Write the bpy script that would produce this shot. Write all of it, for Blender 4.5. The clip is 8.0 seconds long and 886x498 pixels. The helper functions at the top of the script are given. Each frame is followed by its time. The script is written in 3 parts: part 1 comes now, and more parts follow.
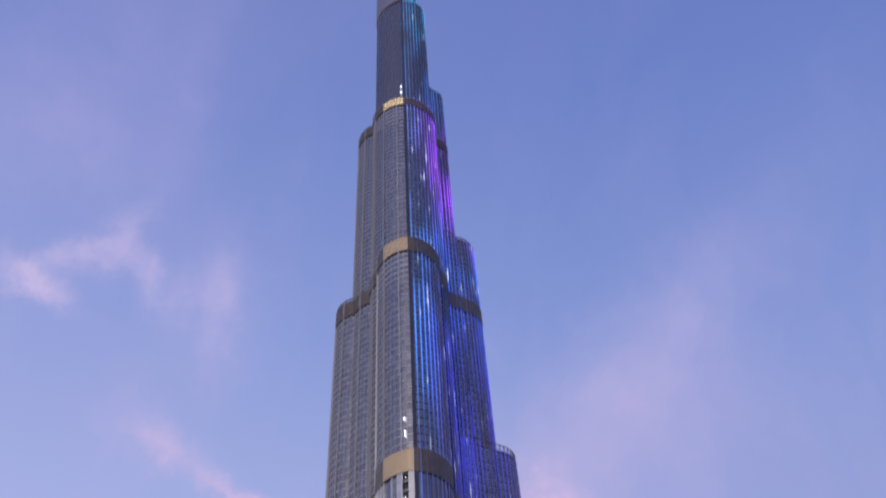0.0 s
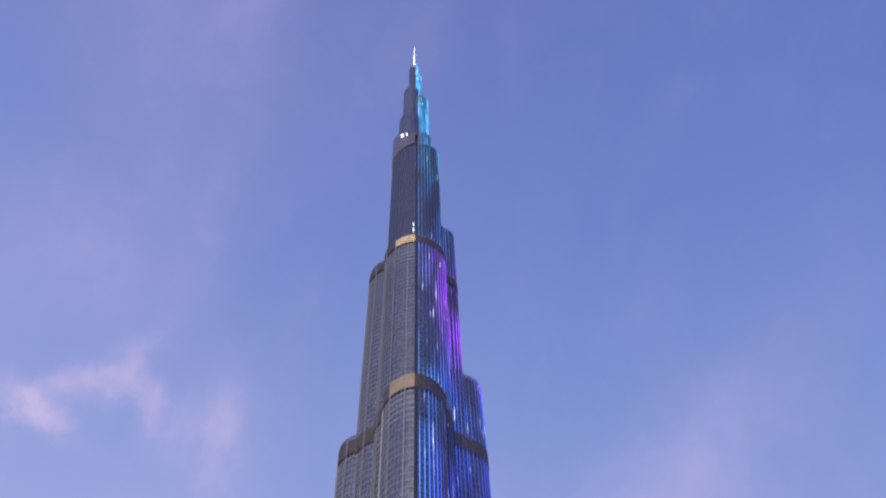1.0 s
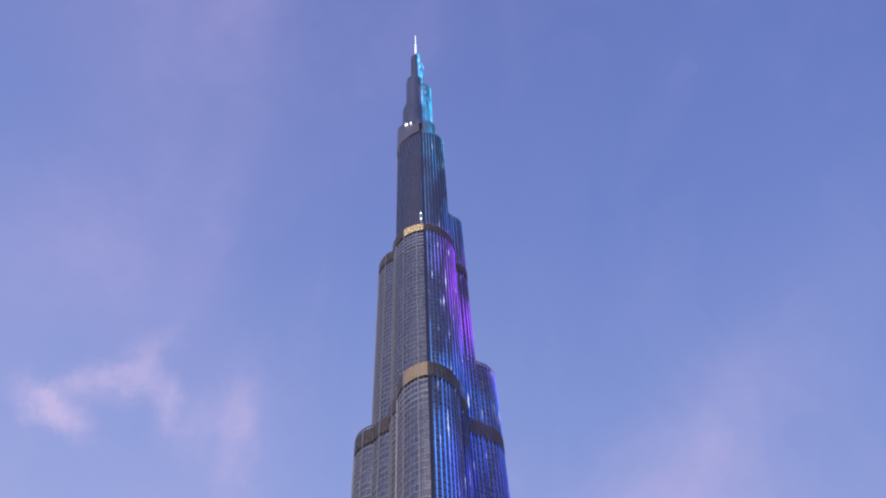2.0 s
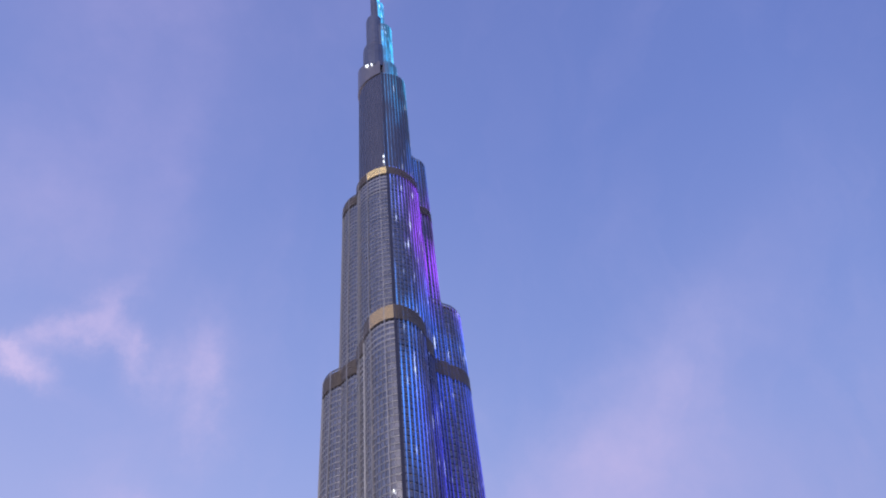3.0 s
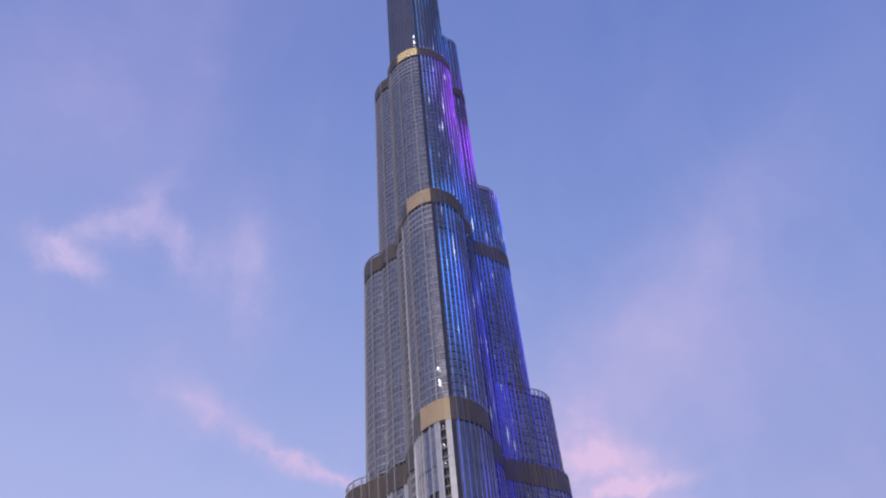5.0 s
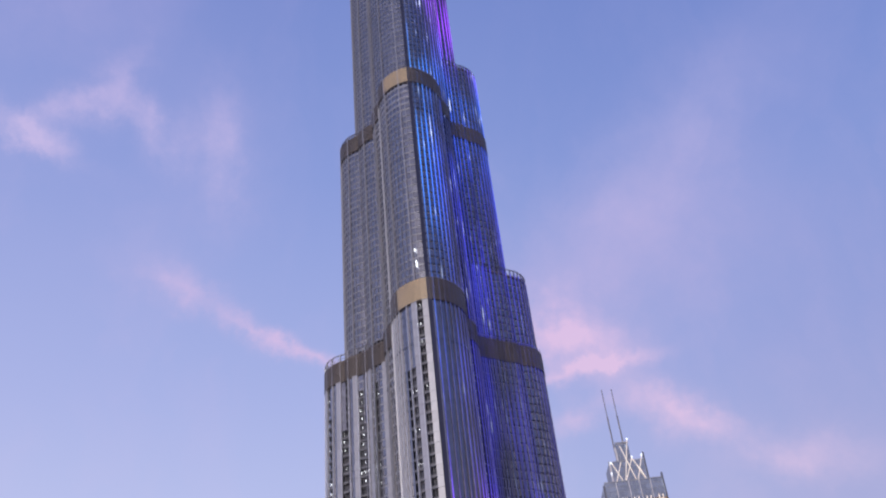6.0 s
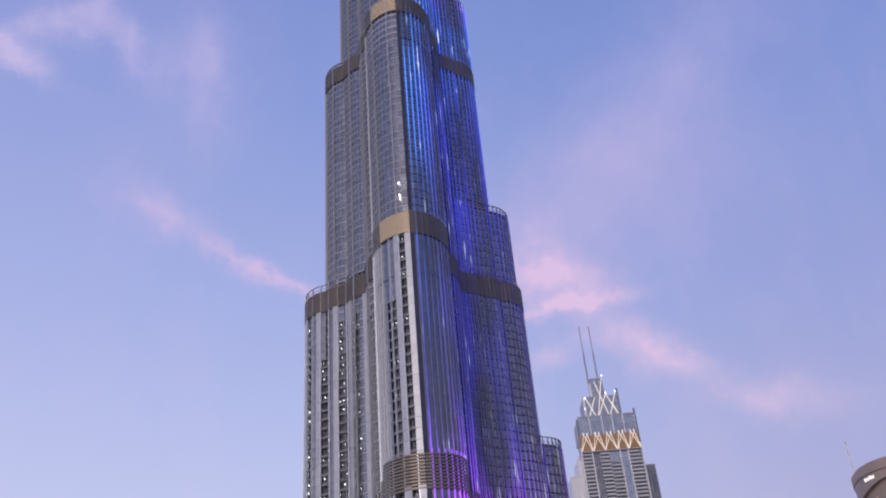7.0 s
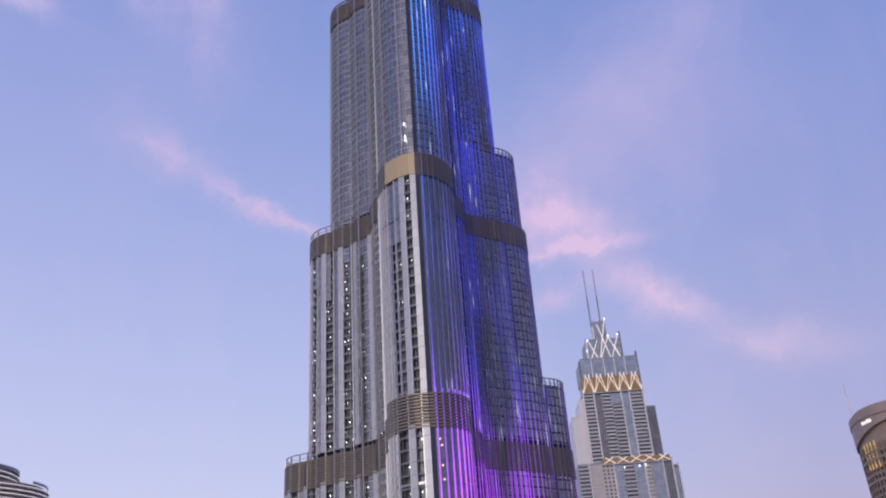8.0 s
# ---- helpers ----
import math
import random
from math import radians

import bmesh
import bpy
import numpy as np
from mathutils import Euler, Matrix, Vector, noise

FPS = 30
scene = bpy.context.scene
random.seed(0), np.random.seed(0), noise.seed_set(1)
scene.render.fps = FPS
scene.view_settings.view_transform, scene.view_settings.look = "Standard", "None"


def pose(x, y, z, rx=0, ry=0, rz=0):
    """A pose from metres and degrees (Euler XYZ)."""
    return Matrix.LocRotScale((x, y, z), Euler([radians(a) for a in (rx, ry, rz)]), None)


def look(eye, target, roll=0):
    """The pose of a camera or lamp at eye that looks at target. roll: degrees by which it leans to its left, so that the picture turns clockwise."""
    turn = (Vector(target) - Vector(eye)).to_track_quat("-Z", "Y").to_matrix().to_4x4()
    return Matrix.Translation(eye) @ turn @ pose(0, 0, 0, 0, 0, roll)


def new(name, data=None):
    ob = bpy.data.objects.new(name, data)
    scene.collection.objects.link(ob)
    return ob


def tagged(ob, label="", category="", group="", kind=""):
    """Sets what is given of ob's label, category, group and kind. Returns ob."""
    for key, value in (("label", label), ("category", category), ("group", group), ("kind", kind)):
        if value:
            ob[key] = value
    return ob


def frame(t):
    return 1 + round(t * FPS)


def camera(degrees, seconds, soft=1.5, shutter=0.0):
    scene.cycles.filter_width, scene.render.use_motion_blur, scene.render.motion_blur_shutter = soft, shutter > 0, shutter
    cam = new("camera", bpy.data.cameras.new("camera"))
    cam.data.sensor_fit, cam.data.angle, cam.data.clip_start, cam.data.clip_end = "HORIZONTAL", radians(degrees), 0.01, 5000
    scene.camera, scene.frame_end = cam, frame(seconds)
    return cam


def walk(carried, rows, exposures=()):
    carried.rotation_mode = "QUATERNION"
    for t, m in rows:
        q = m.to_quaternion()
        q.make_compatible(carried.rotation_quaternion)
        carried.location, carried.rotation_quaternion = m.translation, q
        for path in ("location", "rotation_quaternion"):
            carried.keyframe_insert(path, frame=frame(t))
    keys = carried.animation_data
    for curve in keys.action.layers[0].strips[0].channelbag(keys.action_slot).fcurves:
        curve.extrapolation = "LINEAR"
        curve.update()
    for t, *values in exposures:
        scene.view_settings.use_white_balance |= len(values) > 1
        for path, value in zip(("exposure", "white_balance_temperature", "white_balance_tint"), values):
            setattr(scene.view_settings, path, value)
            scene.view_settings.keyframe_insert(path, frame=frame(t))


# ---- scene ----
# ---------------------------------------------------------------- camera
degrees = math.degrees
EYE = Vector((0.0, -270.0, 1.7))
cam = camera(56.2, 8.0, soft=2.0, shutter=0.4)


def aim(yaw, pitch, roll):
    """The camera's pose from yaw (to the left), pitch (up) and roll, in degrees."""
    a, b = radians(yaw), radians(pitch)
    ahead = Vector((-math.sin(a) * math.cos(b), math.cos(a) * math.cos(b), math.sin(b)))
    return look(EYE, EYE + ahead, roll)


ROWS = [
    (0.0, -4.17, 46.74, -4.22),
    (0.3, -4.13, 49.76, -3.92),
    (0.5, -3.37, 51.13, -3.44),
    (0.7, -2.87, 52.74, -2.93),
    (1.0, -4.04, 56.20, -2.45),
    (1.2, -4.37, 57.82, -2.54),
    (2.3, -2.40, 53.64, -3.91),
    (2.5, -3.58, 52.40, -5.25),
    (2.7, -4.79, 51.58, -6.59),
    (3.0, -6.42, 51.23, -7.38),
    (3.2, -6.28, 51.38, -7.38),
    (3.5, -4.96, 51.77, -6.84),
    (3.7, -3.54, 51.48, -6.00),
    (4.0, -2.83, 48.89, -6.63),
    (4.2, -3.18, 47.39, -6.95),
    (5.3, -0.86, 41.56, -5.50),
    (5.5, -1.22, 39.84, -5.93),
    (5.8, -2.29, 36.91, -5.95),
    (6.0, -2.31, 35.21, -6.21),
    (6.5, -2.86, 32.33, -5.52),
    (7.0, -3.20, 30.58, -4.93),
    (7.5, -3.05, 28.69, -4.12),
    (8.0, -2.46, 26.63, -4.03),
]
EXPOSURES = [(0.0, -0.03), (0.5, 0.01), (1.0, -0.01), (2.5, 0.0), (3.0, 0.08), (3.5, 0.08), (4.2, 0.02), (5.5, 0.0), (8.0, -0.01)]
walk(cam, [(t, aim(yaw, pitch, roll)) for t, yaw, pitch, roll in ROWS], EXPOSURES)


# ---------------------------------------------------------------- node helpers
def node(nt, kind, **sets):
    n = nt.nodes.new(kind)
    for k, v in sets.items():
        if k in n.inputs:
            n.inputs[k].default_value = v
    return n


def math_node(nt, op, a, b=None, c=None, clamp=False):
    n = nt.nodes.new("ShaderNodeMath")
    n.operation, n.use_clamp = op, clamp
    for i, v in enumerate((a, b, c)):
        if v is None:
            continue
        if isinstance(v, (int, float)):
            n.inputs[i].default_value = v
        else:
            nt.links.new(v, n.inputs[i])
    return n.outputs[0]


def mix_node(nt, fac, a, b, blend="MIX"):
    n = nt.nodes.new("ShaderNodeMix")
    n.data_type, n.blend_type = "RGBA", blend
    for i, v in ((0, fac), (6, a), (7, b)):
        if isinstance(v, (int, float)):
            n.inputs[i].default_value = v
        elif isinstance(v, tuple):
            n.inputs[i].default_value = (*v[:3], 1.0)
        else:
            nt.links.new(v, n.inputs[i])
    return n.outputs[2]


def ramp_node(nt, fac, stops, ease="LINEAR"):
    n = nt.nodes.new("ShaderNodeValToRGB")
    n.color_ramp.interpolation = ease
    while len(n.color_ramp.elements) < len(stops):
        n.color_ramp.elements.new(0.5)
    for e, (p, c) in zip(n.color_ramp.elements, stops):
        e.position, e.color = p, (*c, 1.0)
    nt.links.new(fac, n.inputs[0])
    return n.outputs[0]


def sky_dir(az, el):
    a, e = radians(az), radians(el)
    return Vector((math.sin(a) * math.cos(e), math.cos(a) * math.cos(e), math.sin(e)))


# ---------------------------------------------------------------- dusk sky with thin pink cloud
SUN_EL, SUN_AZ = 14.0, -162.0
world = bpy.data.worlds.new("dusk_sky")
world.use_nodes = True
scene.world = world
wt = world.node_tree
wt.nodes.clear()
w_out = wt.nodes.new("ShaderNodeOutputWorld")
w_bg = wt.nodes.new("ShaderNodeBackground")
wt.links.new(w_bg.outputs[0], w_out.inputs[0])
w_co = wt.nodes.new("ShaderNodeTexCoord").outputs["Generated"]
w_sep = wt.nodes.new("ShaderNodeSeparateXYZ")
wt.links.new(w_co, w_sep.inputs[0])
elev = math_node(wt, "DIVIDE", math_node(wt, "ARCSINE", w_sep.outputs[2]), math.pi / 2, clamp=True)
sky_col = ramp_node(wt, elev, [
    (0.00, (0.62, 0.60, 0.76)), (0.12, (0.48, 0.53, 0.81)), (0.28, (0.345, 0.405, 0.74)),
    (0.45, (0.228, 0.303, 0.66)), (0.62, (0.160, 0.228, 0.575)), (0.80, (0.134, 0.186, 0.50)), (1.0, (0.115, 0.16, 0.44))])
# violet veil over the western half
side = math_node(wt, "MULTIPLY_ADD", w_sep.outputs[0], -1.1, 0.25, clamp=True)
sky_col = mix_node(wt, math_node(wt, "MULTIPLY", side, 0.55), sky_col, mix_node(wt, 1.0, sky_col, (1.32, 1.18, 1.09), "MULTIPLY"))
east = math_node(wt, "MULTIPLY", w_sep.outputs[0], 1.7, clamp=True)
sky_col = mix_node(wt, east, sky_col, mix_node(wt, 1.0, sky_col, (0.80, 0.84, 0.93), "MULTIPLY"))
low_east = math_node(wt, "MULTIPLY", math_node(wt, "MULTIPLY", w_sep.outputs[0], 2.4, clamp=True), math_node(wt, "MULTIPLY_ADD", elev, -3.2, 1.25, clamp=True), clamp=True)
sky_col = mix_node(wt, low_east, sky_col, mix_node(wt, 1.0, sky_col, (0.92, 0.79, 0.84), "MULTIPLY"))
# the darker eastern sky of dusk, to the side and behind
w_east = wt.nodes.new("ShaderNodeVectorMath")
w_east.operation = "DOT_PRODUCT"
wt.links.new(w_co, w_east.inputs[0])
w_east.inputs[1].default_value = Vector((0.87, -0.5, 0.0)).normalized()
dusk = math_node(wt, "MULTIPLY_ADD", w_east.outputs["Value"], 1.7, -0.28, clamp=True)
sky_col = mix_node(wt, dusk, sky_col, mix_node(wt, 1.0, sky_col, (0.50, 0.565, 0.73), "MULTIPLY"))
# last warm light low in the west, behind the viewer
glow_dir = sky_dir(SUN_AZ, 6.0)
w_dot = wt.nodes.new("ShaderNodeVectorMath")
w_dot.operation = "DOT_PRODUCT"
wt.links.new(w_co, w_dot.inputs[0])
w_dot.inputs[1].default_value = glow_dir
glow = math_node(wt, "POWER", math_node(wt, "MAXIMUM", w_dot.outputs["Value"], 0.0), 5.0)
sky_col = mix_node(wt, glow, sky_col, (0.86, 0.73, 0.76))
# warped coordinates for the clouds
w_n1 = node(wt, "ShaderNodeTexNoise", Scale=9.0, Detail=7.0, Roughness=0.66)
wt.links.new(w_co, w_n1.inputs["Vector"])
w_sub = wt.nodes.new("ShaderNodeVectorMath")
w_sub.operation = "MULTIPLY_ADD"
wt.links.new(w_n1.outputs["Color"], w_sub.inputs[0])
w_sub.inputs[1].default_value = (0.09, 0.09, 0.09)
w_add = wt.nodes.new("ShaderNodeVectorMath")
w_add.operation = "SUBTRACT"
wt.links.new(w_co, w_add.inputs[0])
w_add.inputs[1].default_value = (0.045, 0.045, 0.045)
wt.links.new(w_add.outputs[0], w_sub.inputs[2])
warped = w_sub.outputs[0]
w_n2 = node(wt, "ShaderNodeTexNoise", Scale=13.0, Detail=9.0, Roughness=0.62)
wt.links.new(w_co, w_n2.inputs["Vector"])
wisps = math_node(wt, "MULTIPLY_ADD", w_n2.outputs["Fac"], 3.0, -0.95, clamp=True)


def cloud(a, b, wide, amount):
    """A soft streak of cloud from the sky place a to b (azimuth, elevation), wide degrees across."""
    va, vb = sky_dir(*a), sky_dir(*b)
    mid = ((va + vb) / 2).normalized()
    along = (vb - va).normalized()
    across = mid.cross(along).normalized()
    half = (vb - va).length / 2
    sums = []
    for axis, size in ((along, half), (across, math.radians(wide))):
        d = wt.nodes.new("ShaderNodeVectorMath")
        d.operation = "DOT_PRODUCT"
        wt.links.new(warped, d.inputs[0])
        d.inputs[1].default_value = axis / size
        off = math_node(wt, "SUBTRACT", d.outputs["Value"], mid.dot(axis) / size)
        sums.append(math_node(wt, "MULTIPLY", off, off))
    fall = math_node(wt, "EXPONENT", math_node(wt, "MULTIPLY", math_node(wt, "ADD", *sums), -1.0))
    front = wt.nodes.new("ShaderNodeVectorMath")
    front.operation = "DOT_PRODUCT"
    wt.links.new(w_co, front.inputs[0])
    front.inputs[1].default_value = mid
    fall = math_node(wt, "MULTIPLY", fall, math_node(wt, "GREATER_THAN", front.outputs["Value"], 0.3))
    return math_node(wt, "MULTIPLY", fall, amount)


# torn, bright wisps: from, to, degrees across, amount
WEST_WISPS = [
    ((-35, 41.2), (-28.8, 40.3), 0.7, 1.15), ((-31.5, 41.6), (-25.8, 44.4), 0.9, 1.0), ((-27, 43.5), (-25.5, 48.5), 0.9, 0.6),
    ((-25.8, 45.5), (-21.2, 40.8), 0.8, 0.85), ((-20.5, 43.5), (-19.5, 40), 0.8, 0.5), ((-17.2, 46), (-16.8, 37.6), 1.2, 0.62),
    ((-21.5, 33.2), (-13.5, 29.9), 0.9, 0.48), ((-15, 30.3), (-6, 27.5), 0.55, 1.0), ((-22, 34.2), (-16, 31.8), 1.2, 0.4),
]
EAST_WISPS = [
    ((8, 25.0), (16.5, 25.9), 0.55, 1.1), ((7, 30.0), (15.5, 26.6), 2.2, 1.1), ((9, 31), (13, 28.5), 1.6, 0.5), ((8.2, 29.5), (10.5, 26), 1.1, 0.45),
    ((12.5, 24.2), (20.2, 20.4), 1.7, 0.72), ((16, 23), (22, 19.8), 1.0, 0.6), ((8.5, 22), (13, 22.8), 0.7, 0.6),
    ((20, 17.6), (29, 16.8), 1.5, 0.36), ((21, 19.4), (24, 16.5), 1.0, 0.35), ((-44, 80), (-30, 66), 3.0, 0.3),
]
# smooth high veils
VEILS = [
    ((-43, 47), (-27, 57), 4.6, 0.40), ((-31, 43), (-21, 58), 4.5, 0.20), ((-40, 58), (-20, 70), 7.0, 0.30), ((-75, 70), (-34, 64), 7.0, 0.35),
    ((-25.5, 62), (-23.6, 50), 1.5, 0.20), ((-19, 48), (-17, 38), 3.2, 0.20), ((-5, 65), (14, 77), 2.2, 0.20), ((-14, 84), (-10, 70), 1.6, 0.14),
    ((9, 31.2), (37, 44.0), 3.4, 0.32), ((10, 29), (26, 35), 4.0, 0.27), ((20, 31), (32, 33), 4.0, 0.10), ((-30, 33), (-15, 40), 5.0, 0.08),
]


def total_cover(clouds):
    found = None
    for one in clouds:
        c = cloud(*one)
        found = c if found is None else math_node(wt, "ADD", found, c)
    return found


# a thin uneven veil of high cloud between the streaks
w_n3 = node(wt, "ShaderNodeTexNoise", Scale=5.5, Detail=5.0, Roughness=0.6, Distortion=0.8)
w_map = wt.nodes.new("ShaderNodeMapping")
w_map.inputs["Rotation"].default_value = (0.5, 0.3, 0.2)
w_map.inputs["Scale"].default_value = (1.7, 0.8, 0.6)
wt.links.new(warped, w_map.inputs[0])
wt.links.new(w_map.outputs[0], w_n3.inputs["Vector"])
veil = math_node(wt, "MULTIPLY", math_node(wt, "MULTIPLY_ADD", w_n3.outputs["Fac"], 4.0, -1.75, clamp=True), 0.10)
torn = math_node(wt, "MULTIPLY", math_node(wt, "ADD", total_cover(WEST_WISPS + EAST_WISPS), veil), math_node(wt, "MULTIPLY_ADD", wisps, 0.80, 0.28))
smooth = math_node(wt, "MULTIPLY", total_cover(VEILS), math_node(wt, "MULTIPLY_ADD", wisps, 0.35, 0.68))
cover = math_node(wt, "ADD", torn, smooth, clamp=True)
lit_cloud = ramp_node(wt, elev, [(0.0, (0.76, 0.56, 0.73)), (0.33, (0.69, 0.50, 0.76)), (0.45, (0.54, 0.47, 0.77)), (0.6, (0.36, 0.345, 0.69)), (1.0, (0.30, 0.28, 0.60))])
sky_col = mix_node(wt, cover, sky_col, lit_cloud)
# the clear-air sky under the dusk colours
w_sky = wt.nodes.new("ShaderNodeTexSky")
w_sky.sky_type, w_sky.sun_disc = "NISHITA", False
w_sky.sun_elevation, w_sky.sun_rotation = radians(2.0), radians(SUN_AZ)
sky_col = mix_node(wt, 0.03, sky_col, w_sky.outputs[0], "ADD")
wt.links.new(sky_col, w_bg.inputs[0])
w_bg.inputs[1].default_value = 1.0

sun = new("afterglow", bpy.data.lights.new("afterglow", "SUN"))
sun.data.energy, sun.data.angle, sun.data.color = 0.9, radians(25), (1.0, 0.95, 0.94)
sun.matrix_world = look((0, 0, 0), -sky_dir(SUN_AZ, SUN_EL))


# ---------------------------------------------------------------- materials
def material(name, base, rough=0.5, metal=0.0, vary=0.0, grain=0.0, grain_size=1.0, bump=0.0, island=False, rough_vary=0.0):
    m = bpy.data.materials.new(name)
    m.use_nodes = True
    nt = m.node_tree
    p = nt.nodes["Principled BSDF"]
    p.inputs["Roughness"].default_value, p.inputs["Metallic"].default_value = rough, metal
    geo = nt.nodes.new("ShaderNodeNewGeometry")
    if island:
        rand = geo.outputs["Random Per Island"]
    else:
        rand = nt.nodes.new("ShaderNodeObjectInfo").outputs["Random"]
    co = nt.nodes.new("ShaderNodeTexCoord").outputs["Object"]
    fine = node(nt, "ShaderNodeTexNoise", Scale=1.0 / grain_size, Detail=6.0, Roughness=0.65)
    broad = node(nt, "ShaderNodeTexNoise", Scale=0.12 / grain_size, Detail=3.0)
    for n in (fine, broad):
        nt.links.new(co, n.inputs["Vector"])
    k = math_node(nt, "MULTIPLY_ADD", rand, 2 * vary, 1 - vary)
    k = math_node(nt, "MULTIPLY", k, math_node(nt, "MULTIPLY_ADD", fine.outputs["Fac"], 2 * grain, 1 - grain))
    k = math_node(nt, "MULTIPLY", k, math_node(nt, "MULTIPLY_ADD", broad.outputs["Fac"], 2 * grain, 1 - grain))
    grey = nt.nodes.new("ShaderNodeCombineColor")
    for i in range(3):
        nt.links.new(k, grey.inputs[i])
    nt.links.new(mix_node(nt, 1.0, base, grey.outputs[0], "MULTIPLY"), p.inputs["Base Color"])
    if rough_vary:
        nt.links.new(math_node(nt, "MULTIPLY_ADD", rand, rough_vary, rough, clamp=True), p.inputs["Roughness"])
    if bump:
        b = node(nt, "ShaderNodeBump", Strength=bump, Distance=0.05 * grain_size)
        nt.links.new(fine.outputs["Fac"], b.inputs["Height"])
        nt.links.new(b.outputs[0], p.inputs["Normal"])
    return m


def lamp_material(name, colour, power):
    m = bpy.data.materials.new(name)
    m.use_nodes = True
    p = m.node_tree.nodes["Principled BSDF"]
    p.inputs["Base Color"].default_value = (*colour, 1)
    p.inputs["Emission Color"].default_value = (*colour, 1)
    p.inputs["Emission Strength"].default_value = power
    return m


def led_material():
    """Strips that show a slow pattern: cyan on the spire, violet and blue down the shaft."""
    m = bpy.data.materials.new("led_strip")
    m.use_nodes = True
    nt = m.node_tree
    p = nt.nodes["Principled BSDF"]
    p.inputs["Base Color"].default_value = (0.20, 0.20, 0.235, 1)
    p.inputs["Metallic"].default_value, p.inputs["Roughness"].default_value = 0.7, 0.3
    pos = nt.nodes.new("ShaderNodeNewGeometry").outputs["Position"]
    sep = nt.nodes.new("ShaderNodeSeparateXYZ")
    nt.links.new(pos, sep.inputs[0])
    high = math_node(nt, "DIVIDE", sep.outputs[2], 760.0)
    hue = ramp_node(nt, high, [
        (0.00, (0.70, 0.05, 0.95)), (0.07, (0.40, 0.05, 1.0)), (0.12, (0.08, 0.06, 1.0)), (0.27, (0.04, 0.05, 1.0)),
        (0.36, (0.04, 0.16, 1.0)), (0.43, (0.32, 0.06, 1.0)), (0.50, (0.26, 0.06, 1.0)), (0.54, (0.05, 0.18, 1.0)), (0.66, (0.03, 0.42, 0.90)), (0.82, (0.03, 0.60, 0.90))])
    power = ramp_node(nt, high, [
        (0.00, (1.0,) * 3), (0.08, (0.70,) * 3), (0.13, (0.16,) * 3), (0.20, (0.32,) * 3), (0.30, (0.75,) * 3), (0.48, (0.85,) * 3),
        (0.54, (0.30,) * 3), (0.64, (0.35,) * 3), (0.70, (0.7,) * 3), (0.80, (1.1,) * 3)])
    # the strips beside the front edge run paler and more cyan than those further round
    near = math_node(nt, "MULTIPLY_ADD", sep.outputs[0], -0.10, 1.55, clamp=True)
    high_up = math_node(nt, "MULTIPLY_ADD", sep.outputs[2], 0.012, -1.0, clamp=True)
    hue = mix_node(nt, math_node(nt, "MULTIPLY", math_node(nt, "MULTIPLY", near, high_up), 0.6), hue, (0.05, 0.36, 1.0))
    stretch = nt.nodes.new("ShaderNodeMapping")
    stretch.inputs["Scale"].default_value = (0.10, 0.10, 0.016)
    nt.links.new(pos, stretch.inputs[0])
    n1 = node(nt, "ShaderNodeTexNoise", Scale=1.0, Detail=3.0, Roughness=0.55)
    nt.links.new(stretch.outputs[0], n1.inputs["Vector"])
    patch = math_node(nt, "MULTIPLY_ADD", n1.outputs["Fac"], 4.6, -1.85, clamp=True)
    fine = nt.nodes.new("ShaderNodeMapping")
    fine.inputs["Scale"].default_value = (0.9, 0.9, 0.07)
    nt.links.new(pos, fine.inputs[0])
    n2 = node(nt, "ShaderNodeTexNoise", Scale=1.0, Detail=2.0)
    nt.links.new(fine.outputs[0], n2.inputs["Vector"])
    spark = math_node(nt, "MULTIPLY_ADD", n2.outputs["Fac"], 10.0, -6.2, clamp=True)
    hue = mix_node(nt, math_node(nt, "MULTIPLY", spark, 0.75), hue, (0.7, 0.8, 1.0))
    total = math_node(nt, "MULTIPLY", power, math_node(nt, "ADD", math_node(nt, "MULTIPLY_ADD", patch, 0.9, 0.08), math_node(nt, "MULTIPLY", spark, 0.6)))
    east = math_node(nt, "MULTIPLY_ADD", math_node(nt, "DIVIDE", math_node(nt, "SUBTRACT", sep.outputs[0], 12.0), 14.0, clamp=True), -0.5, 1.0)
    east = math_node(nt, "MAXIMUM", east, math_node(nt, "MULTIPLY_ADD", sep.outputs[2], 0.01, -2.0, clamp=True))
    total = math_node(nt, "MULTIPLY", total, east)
    nt.links.new(hue, p.inputs["Emission Color"])
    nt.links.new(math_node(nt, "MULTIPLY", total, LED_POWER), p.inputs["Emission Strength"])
    return m


LED_POWER = 2.6
M_PANE = material("coated_glass", (0.28, 0.278, 0.30), 0.12, 0.9, vary=0.13, grain=0.10, grain_size=3.0, island=True, rough_vary=0.12)
M_TOP_PANE = material("smoked_glass", (0.215, 0.20, 0.215), 0.22, 0.85, vary=0.06, grain=0.12, grain_size=5.0, island=True)
M_PANE_ONE = material("coated_pane", (0.28, 0.278, 0.30), 0.12, 0.9, vary=0.13, grain=0.10, grain_size=3.0, rough_vary=0.12)
M_BACK = material("bronze_dark", (0.18, 0.148, 0.125), 0.55, 0.3, grain=0.2)
M_SPANDREL = material("spandrel_metal", (0.285, 0.28, 0.295), 0.20, 0.88, vary=0.08, grain=0.15, grain_size=2.0)
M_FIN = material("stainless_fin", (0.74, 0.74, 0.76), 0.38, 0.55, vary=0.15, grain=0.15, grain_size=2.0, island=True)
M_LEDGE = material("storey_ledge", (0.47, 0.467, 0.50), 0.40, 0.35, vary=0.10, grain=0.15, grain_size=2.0)
